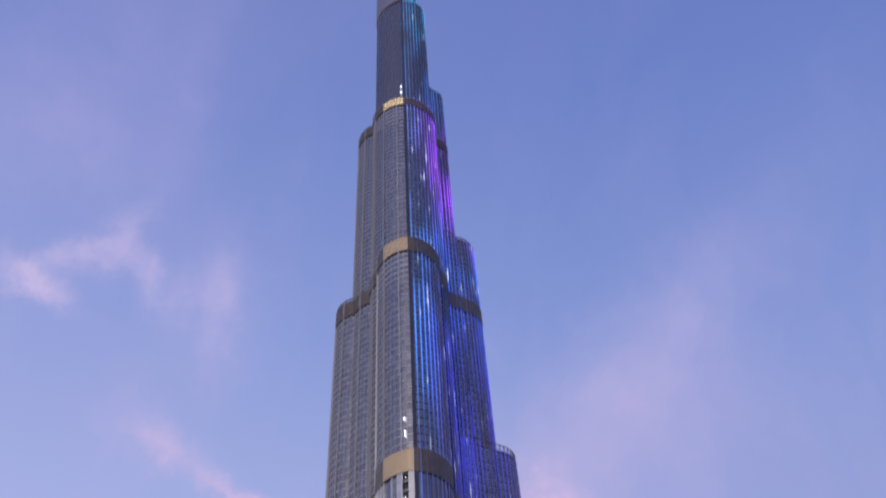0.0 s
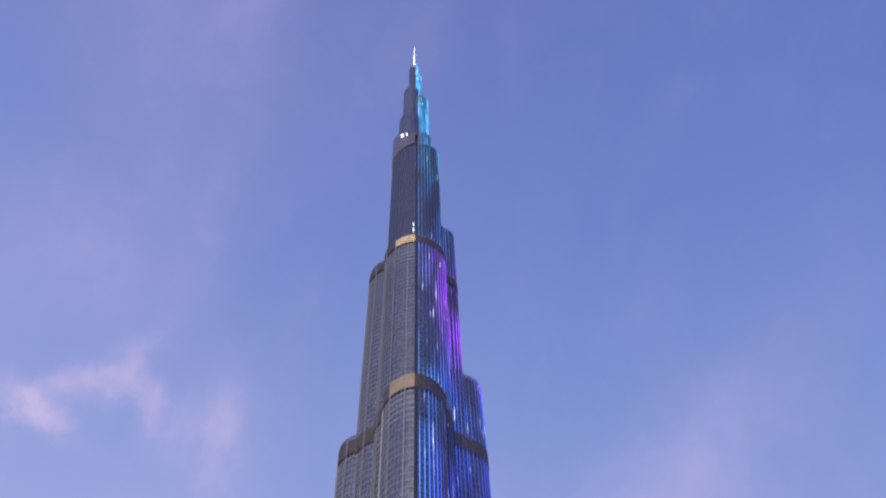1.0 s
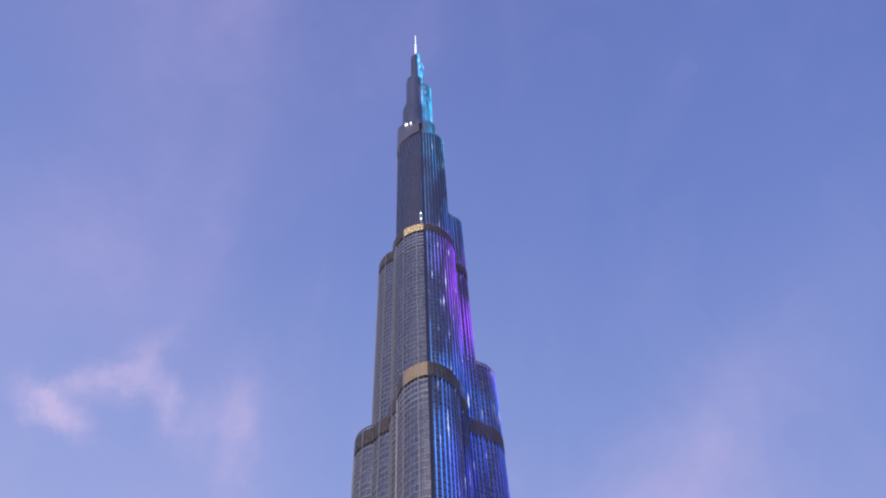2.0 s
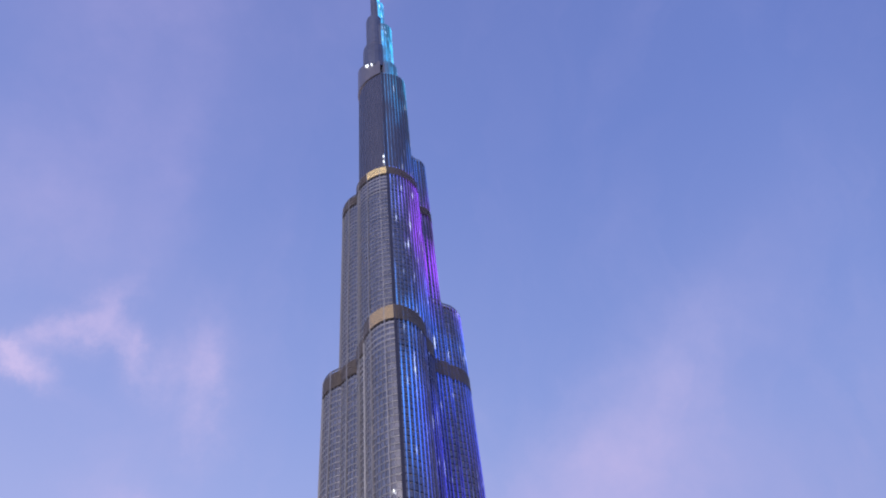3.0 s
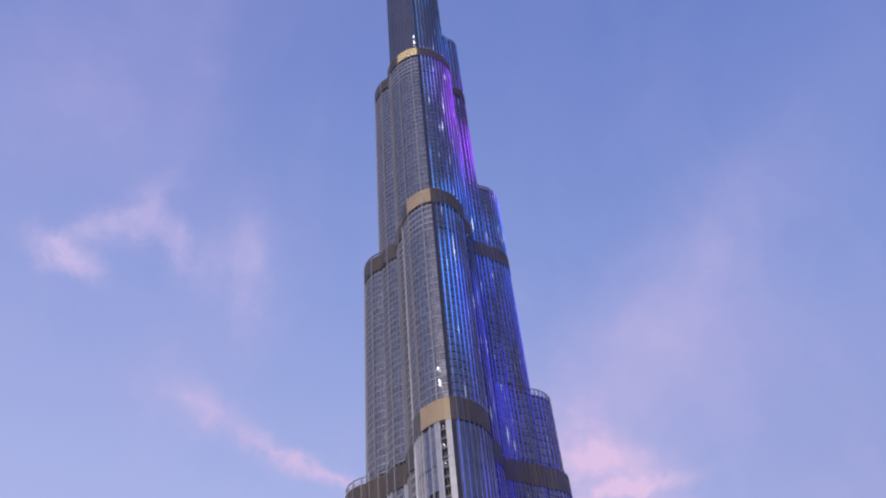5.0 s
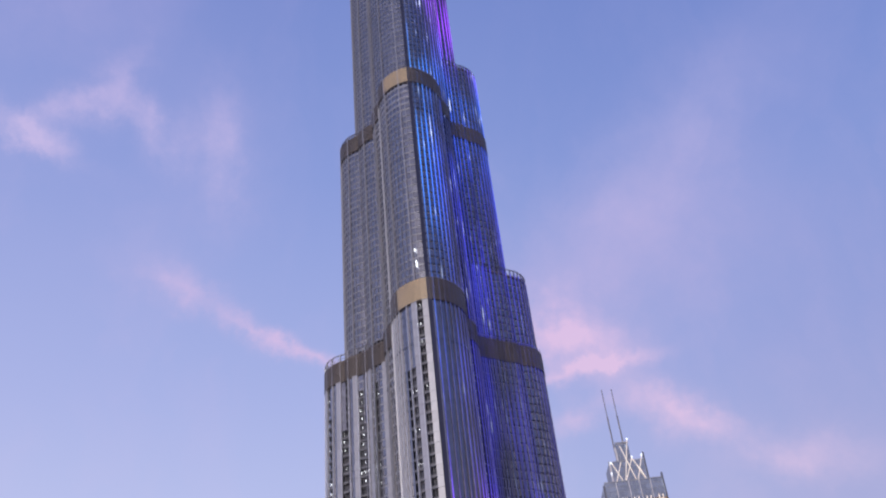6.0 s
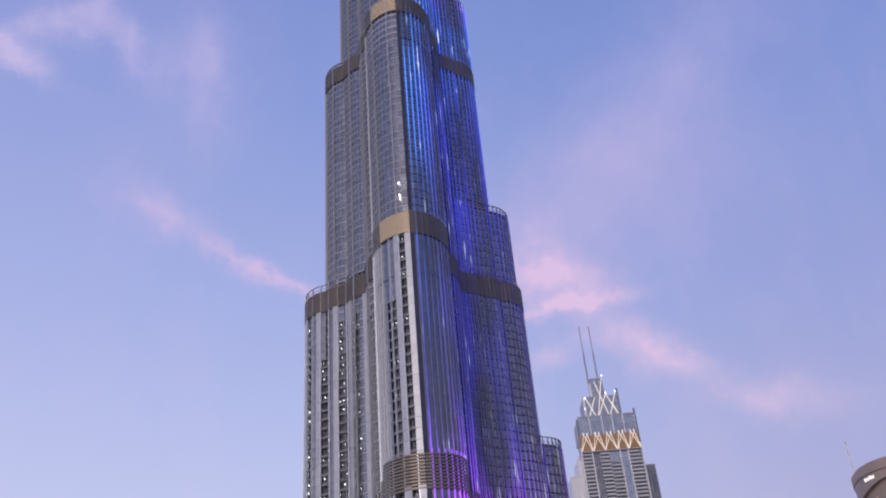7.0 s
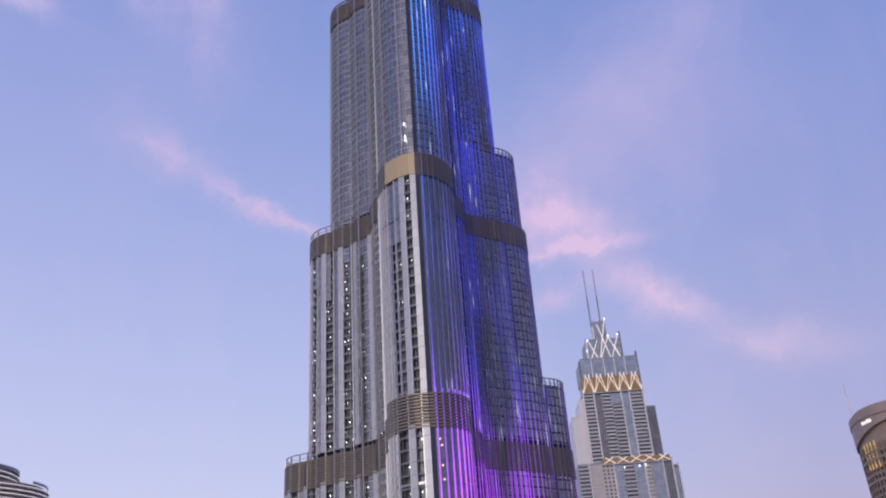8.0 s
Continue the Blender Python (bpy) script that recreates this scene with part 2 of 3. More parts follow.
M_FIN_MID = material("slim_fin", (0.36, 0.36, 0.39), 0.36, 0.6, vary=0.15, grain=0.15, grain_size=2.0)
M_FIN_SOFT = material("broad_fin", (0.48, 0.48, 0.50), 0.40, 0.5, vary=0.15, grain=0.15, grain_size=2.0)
M_FIN_DARK = material("dark_fin", (0.19, 0.195, 0.235), 0.36, 0.7, vary=0.2, grain=0.15, grain_size=2.0)
M_CORE = material("dark_backing", (0.035, 0.035, 0.042), 0.6, 0.0, vary=0.1, grain=0.2, grain_size=3.0)
M_PILLAR = material("pale_cladding", (0.50, 0.50, 0.52), 0.42, 0.3, vary=0.08, grain=0.12, grain_size=1.5)
M_BRONZE = material("bronze_louvre", (0.225, 0.188, 0.156), 0.42, 0.4, vary=0.12, grain=0.2, grain_size=2.0, island=True)
M_DEEP = material("recess_glass", (0.085, 0.087, 0.10), 0.15, 0.0, vary=0.4, grain=0.2, island=True)
M_SLAB = material("balcony_slab", (0.22, 0.22, 0.235), 0.6, 0.0, vary=0.2, grain=0.15, island=True)
M_RAIL = material("rail_steel", (0.30, 0.29, 0.30), 0.4, 0.7, grain=0.15)
M_SPIRE = material("spire_metal", (0.25, 0.25, 0.28), 0.34, 0.85, vary=0.12, grain=0.18, grain_size=4.0, island=True)
M_COLLAR = material("collar_metal", (0.30, 0.27, 0.27), 0.34, 0.8, grain=0.2, grain_size=5.0)
M_EDGE = material("edge_channel", (0.08, 0.08, 0.11), 0.35, 0.5, grain=0.2)
M_LED = led_material()
M_LAMP = lamp_material("balcony_lamp_glow", (0.93, 0.96, 1.0), 3.2)
M_WARM_LAMP = lamp_material("warm_window_glow", (1.0, 0.82, 0.56), 0.8)
M_SLAB_GLOW = lamp_material("white_edge_glow", (1.0, 0.93, 0.86), 0.62)
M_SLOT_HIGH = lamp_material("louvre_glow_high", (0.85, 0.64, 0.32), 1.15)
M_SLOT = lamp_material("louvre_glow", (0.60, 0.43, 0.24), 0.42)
M_WHITE_LAMP = lamp_material("white_beacon_glow", (0.85, 0.92, 1.0), 2.2)
M_SIGN = lamp_material("sign_glow", (1.0, 0.95, 0.9), 0.95)
M_GOLD_LAMP = lamp_material("gold_window_glow", (0.9, 0.58, 0.20), 0.75)
M_LATTICE = lamp_material("lattice_glow", (1.0, 0.88, 0.76), 0.42)
M_WHITE = material("white_frame", (0.84, 0.81, 0.79), 0.45, 0.0, vary=0.06, grain=0.08)
M_STONE = material("beige_stone", (0.66, 0.60, 0.55), 0.6, 0.0, vary=0.08, grain=0.2, grain_size=2.0, bump=0.1)
M_DRUM = material("drum_cladding", (0.42, 0.32, 0.265), 0.5, 0.1, vary=0.06, grain=0.2, grain_size=2.0)
M_GREY = material("grey_cladding", (0.36, 0.37, 0.40), 0.45, 0.3, vary=0.08, grain=0.15, grain_size=2.0)
M_BROWN = material("brown_cladding", (0.33, 0.25, 0.19), 0.5, 0.1, vary=0.1, grain=0.2, grain_size=2.0)
M_BLUE_GLASS = material("blue_glass", (0.30, 0.35, 0.44), 0.14, 0.85, vary=0.15, grain=0.12, grain_size=4.0, island=True)
M_SLATE = material("slate_glass", (0.17, 0.18, 0.215), 0.22, 0.6, vary=0.12, grain=0.15, grain_size=3.0, island=True)
M_GOLD = material("gilded_panel", (0.30, 0.185, 0.09), 0.4, 0.5, vary=0.1, grain=0.2)
M_GROUND = material("paved_ground", (0.24, 0.22, 0.20), 0.85, 0.0, grain=0.3, grain_size=6.0, bump=0.2)


# ---------------------------------------------------------------- mesh helpers
class Soup:
    """Vertices and faces gathered for one mesh."""

    def __init__(self):
        self.v, self.f = [], []

    def quad(self, a, b, c, d):
        n = len(self.v)
        self.v += [tuple(a), tuple(b), tuple(c), tuple(d)]
        self.f.append((n, n + 1, n + 2, n + 3))

    def box(self, o, ux, uy, uz):
        """A box from its corner o along three edges."""
        n = len(self.v)
        o, ux, uy, uz = Vector(o), Vector(ux), Vector(uy), Vector(uz)
        for k in range(8):
            self.v.append(tuple(o + ux * (k & 1) + uy * (k >> 1 & 1) + uz * (k >> 2 & 1)))
        self.f += [tuple(n + i for i in q) for q in ((0, 2, 3, 1), (4, 5, 7, 6), (0, 1, 5, 4), (2, 6, 7, 3), (0, 4, 6, 2), (1, 3, 7, 5))]

    def bar(self, a, b, w, d=None):
        """A square bar from a to b."""
        a, b = Vector(a), Vector(b)
        way = (b - a).normalized()
        side = way.cross(Vector((0, 0, 1)) if abs(way.z) < 0.9 else Vector((0, 1, 0))).normalized()
        up = side.cross(way)
        d = d or w
        self.box(a - side * w / 2 - up * d / 2, side * w, up * d, b - a)

    def prism(self, ring, z0, z1, top=True):
        n, k = len(self.v), len(ring)
        self.v += [(p[0], p[1], z0) for p in ring] + [(p[0], p[1], z1) for p in ring]
        self.f += [(n + i, n + (i + 1) % k, n + k + (i + 1) % k, n + k + i) for i in range(k)]
        if top:
            self.f.append(tuple(n + k + i for i in range(k)))
            self.f.append(tuple(n + i for i in reversed(range(k))))


def soup_mesh(name, soup, mat):
    me = bpy.data.meshes.new(name)
    me.from_pydata(soup.v, [], soup.f)
    me.materials.append(mat)
    me.update()
    return me


def part(name, soup, mat, parent, label="", kind=""):
    if not soup.v:
        return None
    ob = new(name, soup_mesh(name, soup, mat))
    ob.parent = parent
    return tagged(ob, label=label, kind=kind)


def thing(name, label, category, group="", kind="", at=(0, 0, 0)):
    ob = new(name)
    ob.location = at
    ob.empty_display_size = 0.5
    return tagged(ob, label, category, group, kind)


# ---------------------------------------------------------------- ground
g = Soup()
rings = [0, 40, 120, 300, 700, 1500, 3000, 4800]
for i in range(len(rings) - 1):
    for k in range(48):
        a0, a1 = 2 * math.pi * k / 48, 2 * math.pi * (k + 1) / 48
        pts = [(r * math.cos(a), r * math.sin(a) - 100, 0.0) for r, a in ((rings[i], a0), (rings[i + 1], a0), (rings[i + 1], a1), (rings[i], a1))]
        g.quad(*pts)
ground = new("ground", soup_mesh("ground", g, M_GROUND))
tagged(ground, "pale stone paving stretching out to the horizon", "ground", kind="structure")

# ---------------------------------------------------------------- the tall stepped tower
CX, CY = 2.6, 0.0
CORE_FLAT = 0.55
FLOOR, BAY = 3.2, 1.9
LOBE, LOBE_DEEP = 7.4, 0.9
# how much longer than wide the nose of a front tier is, by its roof
NOSE_LONG = {381.0: 0.88, 257.0: 1.05, 149.0: 1.12, 65.8: 1.0}
# below 2 the noses of the front wing come to a soft point
NOSE_POWER = {381.0: 1.75, 257.0: 1.7, 149.0: 1.7, 65.8: 2.0}
BANDS = [381.0, 257.0, 149.0, 65.8]
BAND_DEEP = [7.0, 8.5, 8.5, 9.5]
WINGS = {"front": -90.0, "left": 150.0, "right": 30.0}
# wing, distance of the nose's centre from the core, nose radius, roof height
TIERS = [
    ("front", 9.2, 16.2, 381.0), ("front", 25.2, 12.5, 257.0), ("front", 34.4, 12.0, 149.0), ("front", 48.7, 10.7, 65.8),
    ("left", 12.1, 14.4, 381.0), ("left", 23.3, 12.2, 257.0), ("left", 33.4, 11.9, 149.0), ("left", 45.0, 10.6, 65.8),
    ("right", 18.5, 7.8, 429.0), ("right", 23.7, 12.2, 296.0), ("right", 33.1, 11.9, 180.5), ("right", 34.0, 12.3, 149.0), ("right", 45.3, 10.6, 87.5),
    ("core", 0.0, 15.6, 526.0),
]


def wing_axes(name):
    a = radians(WINGS.get(name, -90.0))
    u = Vector((math.cos(a), math.sin(a), 0))
    return u, Vector((-u.y, u.x, 0))


def inside(p, tier):
    """Whether a plan point lies inside a tier by more than a hand's width."""
    name, far, r, roof = tier
    u, v = wing_axes(name)
    d = Vector((p[0] - CX, p[1] - CY, 0))
    a, b = d.dot(u), d.dot(v)
    if name == "core":
        return math.hypot(a / CORE_FLAT, b) < r - 0.2
    longer = NOSE_LONG[roof] if name == "front" else 1.0
    far += r - r * longer
    power = NOSE_POWER[roof] if name == "front" else 2.0
    if (abs((a - far) / longer) ** power + abs(b) ** power) ** (1 / power) < r - 0.2:
        return True
    return 0 <= a <= far and abs(b) < (0.86 if name == "front" else 0.93) * r - 0.2


def outline(tier):
    """Plan points of a tier at even bays with their outward normals: up one side, round the nose and down the other side."""
    name, far, r, roof = tier
    u, v = wing_axes(name)
    middle = Vector((CX, CY, 0))
    longer = NOSE_LONG[roof] if name == "front" else CORE_FLAT if name == "core" else 1.0
    c = middle + u * (far + r - r * longer if name != "core" else 0.0)
    sweep_to = {"core": math.pi, "front": radians(118)}.get(name, radians(104))
    # even steps along the curve of the nose
    power = 2 / NOSE_POWER[roof] if name == "front" else 1.0
    spots = []
    for k in range(721):
        t = -sweep_to + 2 * sweep_to * k / 720
        ahead, across = math.cos(t), math.sin(t)
        spots.append(c + u * math.copysign(r * longer * abs(ahead) ** power, ahead) + v * math.copysign(r * abs(across) ** power, across))
    fine = []
    for k in range(721):
        way = (spots[min(k + 3, 720)] - spots[max(k - 3, 0)]).normalized()
        fine.append((spots[k], Vector((way.y, -way.x, 0))))
    gone = [0.0]
    for k in range(720):
        gone.append(gone[-1] + (fine[k + 1][0] - fine[k][0]).length)
    n = max(8, round(gone[-1] / BAY / 2) * 2)
    arc = [fine[min(range(721), key=lambda i: abs(gone[i] - gone[-1] * k / n))] for k in range(n + 1)]
    if name == "core":
        return arc
    neck, step = [], gone[-1] / n
    first = arc[0][0]
    for j in range(1, 14):
        p = first - u * step * j
        along = (p - middle).dot(u)
        if along < 0:
            break
        # the flanks swell in shallow lobes that meet in grooves
        x = ((along - 0.95) / LOBE) % 1.0
        neck.append(p - v * LOBE_DEEP * math.sqrt(max(0.0, 1 - (2 * x - 1) ** 2)))
    left = [(p, -v) for p in reversed(neck)]
    right = [(p + v * 2 * (c - p).dot(v), v) for p in neck]
    return left + arc + right


rng = random.Random(7)
tower = thing("skyscraper", "very tall stepped silver glass tower with colour light strips", "skyscraper")


def sweep(soup, line, inner, outer, z0, z1):
    """A band of rectangular section along a line of plan points with their outward normals."""
    n = len(soup.v)
    for p, o in line:
        for off, z in ((inner, z0), (outer, z0), (outer, z1), (inner, z1)):
            q = p + o * off
            soup.v.append((q.x, q.y, z))
    for k in range(len(line) - 1):
        for i in range(4):
            j = (i + 1) % 4
            soup.f.append((n + 4 * k + i, n + 4 * k + 4 + i, n + 4 * k + 4 + j, n + 4 * k + j))
    soup.f.append((n, n + 1, n + 2, n + 3))
    m = n + 4 * (len(line) - 1)
    soup.f.append((m + 3, m + 2, m + 1, m))


def runs(keep):
    """Stretches of neighbouring True values, as (first, last + 1)."""
    found, start = [], None
    for k, ok in enumerate(list(keep) + [False]):
        if ok and start is None:
            start = k
        if not ok and start is not None:
            found.append((start, k))
            start = None
    return found


PANE_COUNT = [0]


def upright(a, side, out, z):
    return Matrix.Translation(Vector((a.x, a.y, z))) @ Matrix(((side.x, out.x, 0, 0), (side.y, out.y, 0, 0), (0, 0, 1, 0), (0, 0, 0, 1)))


def piece(name, mesh, parent, m, label=""):
    ob = new(name, mesh)
    ob.parent, ob.matrix_local = parent, m
    return tagged(ob, label=label)


def build_tier(tier):
    name, far, r, roof = tier
    u, v = wing_axes(name)
    line = outline(tier)
    pts, outs = [p for p, _ in line], [o for _, o in line]
    width = (pts[1] - pts[0]).length
    body = Soup()
    ring = [p - o * 1.5 for p, o in line]
    ring = ring[:-1] if name == "core" else ring + [Vector((CX, CY, 0)) + v * r * 0.6, Vector((CX, CY, 0)) - v * r * 0.6]
    body.prism(ring, 0.0, roof - 0.6)
    tier_ob = part("tower_tier", body, M_CORE, tower, "rounded setback of the tower with its roof deck")
    others = [t for t in TIERS if t is not tier]
    mid = len(pts) // 2
    segs = []
    for k in range(len(pts) - 1):
        a, b = pts[k], pts[k + 1]
        m = (a + b) / 2
        side = (b - a).normalized()
        out = Vector((side.y, -side.x, 0))
        low = max([t[3] for t in others if inside(m, t)] + [0.0])
        turn = math.degrees(math.atan2(out.dot(v), out.dot(u)))
        facing = -out.y
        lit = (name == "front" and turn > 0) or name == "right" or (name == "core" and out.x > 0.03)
        edge = mid - 1 - k if name == "front" else k
        kind = "pane"
        if not lit and facing > -0.3 and name != "core":
            if name == "front":
                kind = {0: "pillar", 1: "recess", 2: "pillar", 3: "recess", 4: "recess"}.get(edge, "pane")
            else:
                along = ((m - Vector((CX, CY, 0))).dot(u) + 1.0) % 7.4
                kind = "recess" if along < 3.9 else "pillar" if along < 5.9 else "pane"
        segs.append((a, b, m, side, out, low, lit, facing, edge, kind))

    def what(k, zc):
        edge, kind = segs[k][8], segs[k][9]
        if zc > BANDS[2] - BAND_DEEP[2]:
            return "pane"
        if name == "front" and edge in (3, 4) and zc > 120:
            return "pane"
        if name == "left" and kind == "recess" and zc > 142 - 7 * (k * 7 % 5):
            return "pane"
        return kind

    glazing, recess, balcony, fins = Soup(), Soup(), Soup(), 0
    pane_mesh = panel_mesh = lamp_mesh = balcony_mesh = None
    flush = name == "front" or roof == 149.0 and name == "right"
    single = name == "front" and 140 < roof < 160
    z, bands_joined, ledges = 0.0, Soup(), Soup()
    while z < roof - 1.0:
        z0, z1 = z, min(z + FLOOR, roof)
        z += FLOOR
        zc = (z0 + z1) / 2
        if any(top - deep < zc < top for top, deep in zip(BANDS, BAND_DEEP)):
            continue
        shown = [zc > g[5] for g in segs]
        glazed = [ok and what(k, zc) == "pane" for k, ok in enumerate(shown)]
        upper = (roof > 160 or name == "right") and name != "core"
        # taller ledges, added to brighten the front nose storeys just under a plant floor
        broad = name == "front" and any(top - deep - 15 < zc < top - deep for top, deep in zip(BANDS, BAND_DEEP))
        for lit_side, tall in ((False, 1.0 if broad else 0.5), (True, 0.22)):
            for k0, k1 in runs([ok and upper and segs[k][6] == lit_side for k, ok in enumerate(glazed)]):
                sweep(ledges, line[k0:k1 + 1], -0.2, 0.05 if lit_side else 0.16, z0, z0 + tall)
        for k0, k1 in runs([ok and not upper for ok in glazed]):
            if roof < 150 and name != "right":
                s = Soup()
                sweep(s, line[k0:k1 + 1], -0.2, 0.08, z0, z0 + 0.72)
                part("storey_band", s, M_SPANDREL, tier_ob)
            else:
                sweep(bands_joined, line[k0:k1 + 1], -0.2, 0.08, z0, z0 + 0.72)
        for k, ok in enumerate(shown):
            if not ok:
                continue
            a, b, m, side, out, low, lit, facing, edge, kind = segs[k]
            here = what(k, zc)
            if here == "pane":
                lean = [rng.uniform(-0.018, 0.018) for _ in range(3)]
                if single and z0 > 66 and z1 - z0 > FLOOR - 0.01 and facing > 0.1 and PANE_COUNT[0] < 300:
                    if pane_mesh is None:
                        s = Soup()
                        s.box((0.1, -0.05, 0.76), (width - 0.2, 0, 0), (0, 0.05, 0), (0, 0, FLOOR - 0.8))
                        pane_mesh = soup_mesh("window_pane", s, M_PANE_ONE)
                    piece("window_pane", pane_mesh, tier_ob, upright(a, side, out, z0) @ pose(0, 0, 0, degrees(lean[2] / 3), 0, degrees((lean[1] - lean[0]) / 1.9)))
                    PANE_COUNT[0] += 1
                    continue
                h0, h1 = z0 + 0.76, z1 - 0.04
                s = side * 0.10
                quad = []
                for base, hh, li in ((a + s, h0, lean[0]), (b - s, h0, lean[1]), (b - s, h1, lean[1] + lean[2]), (a + s, h1, lean[0] + lean[2])):
                    q = base + out * li
                    quad.append((q.x, q.y, hh))
                glazing.quad(*quad)
            elif here == "recess":
                d = -out * 1.2
                recess.quad(*[(q.x, q.y, hh) for q, hh in ((a + d, z0), (b + d, z0), (b + d, z1), (a + d, z1))])
                if 140 < roof < 160 and z0 > 62:
                    if balcony_mesh is None:
                        s = Soup()
                        s.box((0, -1.2, 0), (width, 0, 0), (0, 1.25, 0), (0, 0, 0.42))
                        s.box((0.9, -0.1, 0.42), (0.12, 0, 0), (0, 0.1, 0), (0, 0, FLOOR - 0.42))
                        s.box((0, -0.15, 0.42), (width, 0, 0), (0, 0.05, 0), (0, 0, 0.35))
                        balcony_mesh = soup_mesh("balcony", s, M_SLAB)
                    piece("balcony", balcony_mesh, tier_ob, upright(a, side, out, z0))
                else:
                    balcony.box(a - out * 1.2 + Vector((0, 0, z0)), side * width, out * 1.25, (0, 0, 0.42))
                    balcony.box(a - out * 0.1 + side * 0.9 + Vector((0, 0, z0 + 0.42)), side * 0.12, out * 0.1, (0, 0, FLOOR - 0.42))
                if rng.random() < (0.75 if name == "left" else 0.22) * max(0.0, 0.5 + 1.6 * noise.noise(Vector((k * 0.83, far, z0 * 0.045)))):
                    if lamp_mesh is None:
                        s = Soup()
                        s.box((-0.11, -0.11, -0.2), (0.22, 0, 0), (0, 0.22, 0), (0, 0, 0.4))
                        lamp_mesh = soup_mesh("balcony_lamp", s, M_LAMP)
                    q = m - out * 0.4 + side * rng.uniform(-0.5, 0.5)
                    piece("balcony_lamp", lamp_mesh, tier_ob, Matrix.Translation((q.x, q.y, z1 - rng.uniform(0.6, 1.6))))
            else:
                if panel_mesh is None:
                    s = Soup()
                    s.box((0.04, -0.3, 0.04), (width - 0.08, 0, 0), (0, 0.85, 0), (0, 0, FLOOR - 0.08))
                    panel_mesh = soup_mesh("cladding_panel", s, M_PILLAR)
                piece("cladding_panel", panel_mesh, tier_ob, upright(a, side, out, z0))
    part("glazing", glazing, M_TOP_PANE if name == "core" else M_PANE, tier_ob, "silver coated window glazing", "stuff")
    part("storey_banding", bands_joined, M_TOP_PANE if name == "core" else M_SPANDREL, tier_ob, "grey metal banding of the storeys", "stuff")
    part("storey_ledging", ledges, M_LEDGE, tier_ob, "pale metal ledges of the storeys", "stuff")
    part("recess_glazing", recess, M_DEEP, tier_ob, "dark glazing behind the balconies", "stuff")
    part("balcony_edging", balcony, M_SLAB, tier_ob, "pale balcony edging", "stuff")
    # plant floors: a dark back and bronze slats
    for top, deep in zip(BANDS, BAND_DEEP):
        if top > roof + 0.1:
            continue
        for k0, k1 in runs([top > g[5] + 1.0 for g in segs]):
            s = Soup()
            sweep(s, line[k0:k1 + 1], -0.4, 0.02, top - deep, top)
            part("louvre_back", s, M_BACK, tier_ob, "dark back of the louvred plant floor")
            for i in range(11):
                s = Soup()
                zz = top - deep + (i + 0.25) * deep / 11
                sweep(s, line[k0:k1 + 1], -0.05, 0.66, zz, zz + 0.56 * deep / 11)
                part("louvre_slat", s, M_BRONZE, tier_ob)
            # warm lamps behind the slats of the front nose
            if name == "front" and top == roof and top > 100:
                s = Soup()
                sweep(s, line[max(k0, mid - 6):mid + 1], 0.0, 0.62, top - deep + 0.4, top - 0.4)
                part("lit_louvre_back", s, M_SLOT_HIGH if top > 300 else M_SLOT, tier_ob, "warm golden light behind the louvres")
            # thin ledge some storeys lower
            if name == "front":
                s = Soup()
                sweep(s, line[k0:k1 + 1], -0.05, 0.28, top - deep - 14.0, top - deep - 13.3)
                part("ledge", s, M_SPANDREL, tier_ob)
    # roof terrace rail
    if roof < 500 and not flush:
        for k0, k1 in runs([g[5] < roof for g in segs]):
            for zz, th, deep in ((2.6 if roof < 200 else 1.5, 0.3, 0.35), (1.2, 0.15, 0.15)):
                s = Soup()
                sweep(s, line[k0:k1 + 1], 0.05, 0.05 + deep, roof + zz, roof + zz + th)
                part("railing", s, M_RAIL, tier_ob, "steel rail round the roof terrace")
            s = Soup()
            sweep(s, line[k0:k1 + 1], -1.6, 0.3, roof - 0.5, roof + 0.3)
            part("parapet", s, M_BACK, tier_ob)
    # fins at the joints, running past the roof edge; light strips on those of the lit side
    fin_mesh = {}
    for k, (a, b, m, side, out, low, lit, facing, edge, kind) in enumerate(segs):
        if low >= roof:
            continue
        z0 = low
        if kind != "pane" and z0 < 140 and k % 2:
            z0 = 140.5 if roof > 160 else None
        if z0 is not None:
            tall = roof + (0.1 if flush else 2.9 if roof < 200 else 1.8 if roof < 500 else 0.5) - z0
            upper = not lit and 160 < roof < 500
            bold = k % 4 == 0 and upper
            key = (round(tall * 10), lit, bold, upper)
            if key not in fin_mesh:
                s = Soup()
                if bold:
                    s.box((-0.16, -0.1, 0), (0.32, 0, 0), (0, 0.84, 0), (0, 0, tall))
                elif name == "core":
                    s.box((-0.07, -0.1, 0), (0.14, 0, 0), (0, 0.32, 0), (0, 0, tall))
                elif upper or lit:
                    s.box((-0.08, -0.1, 0), (0.16, 0, 0), (0, 0.42, 0), (0, 0, tall))
                else:
                    s.box((-0.11, -0.1, 0), (0.22, 0, 0), (0, 0.68, 0), (0, 0, tall))
                # fins on the light-strip side take a darker base colour
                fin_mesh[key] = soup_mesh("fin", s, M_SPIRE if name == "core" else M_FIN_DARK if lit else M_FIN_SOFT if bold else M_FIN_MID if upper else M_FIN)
            o = outs[k]
            sd = Vector((-o.y, o.x, 0))
            piece("fin", fin_mesh[key], tier_ob, upright(a, sd, o, z0))
        if lit and facing > -0.45 and not (name == "front" and (k - mid < 1 or out.dot(u) < -0.02)):
            s = Soup()
            o = outs[k]
            sd = Vector((-o.y, o.x, 0))
            q = a + o * (0.23 if name == "core" else 0.33)
            s.box(Vector((q.x, q.y, low)) - sd * 0.18, sd * 0.36, o * 0.14, (0, 0, roof + 1.0 - low))
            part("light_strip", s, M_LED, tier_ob)
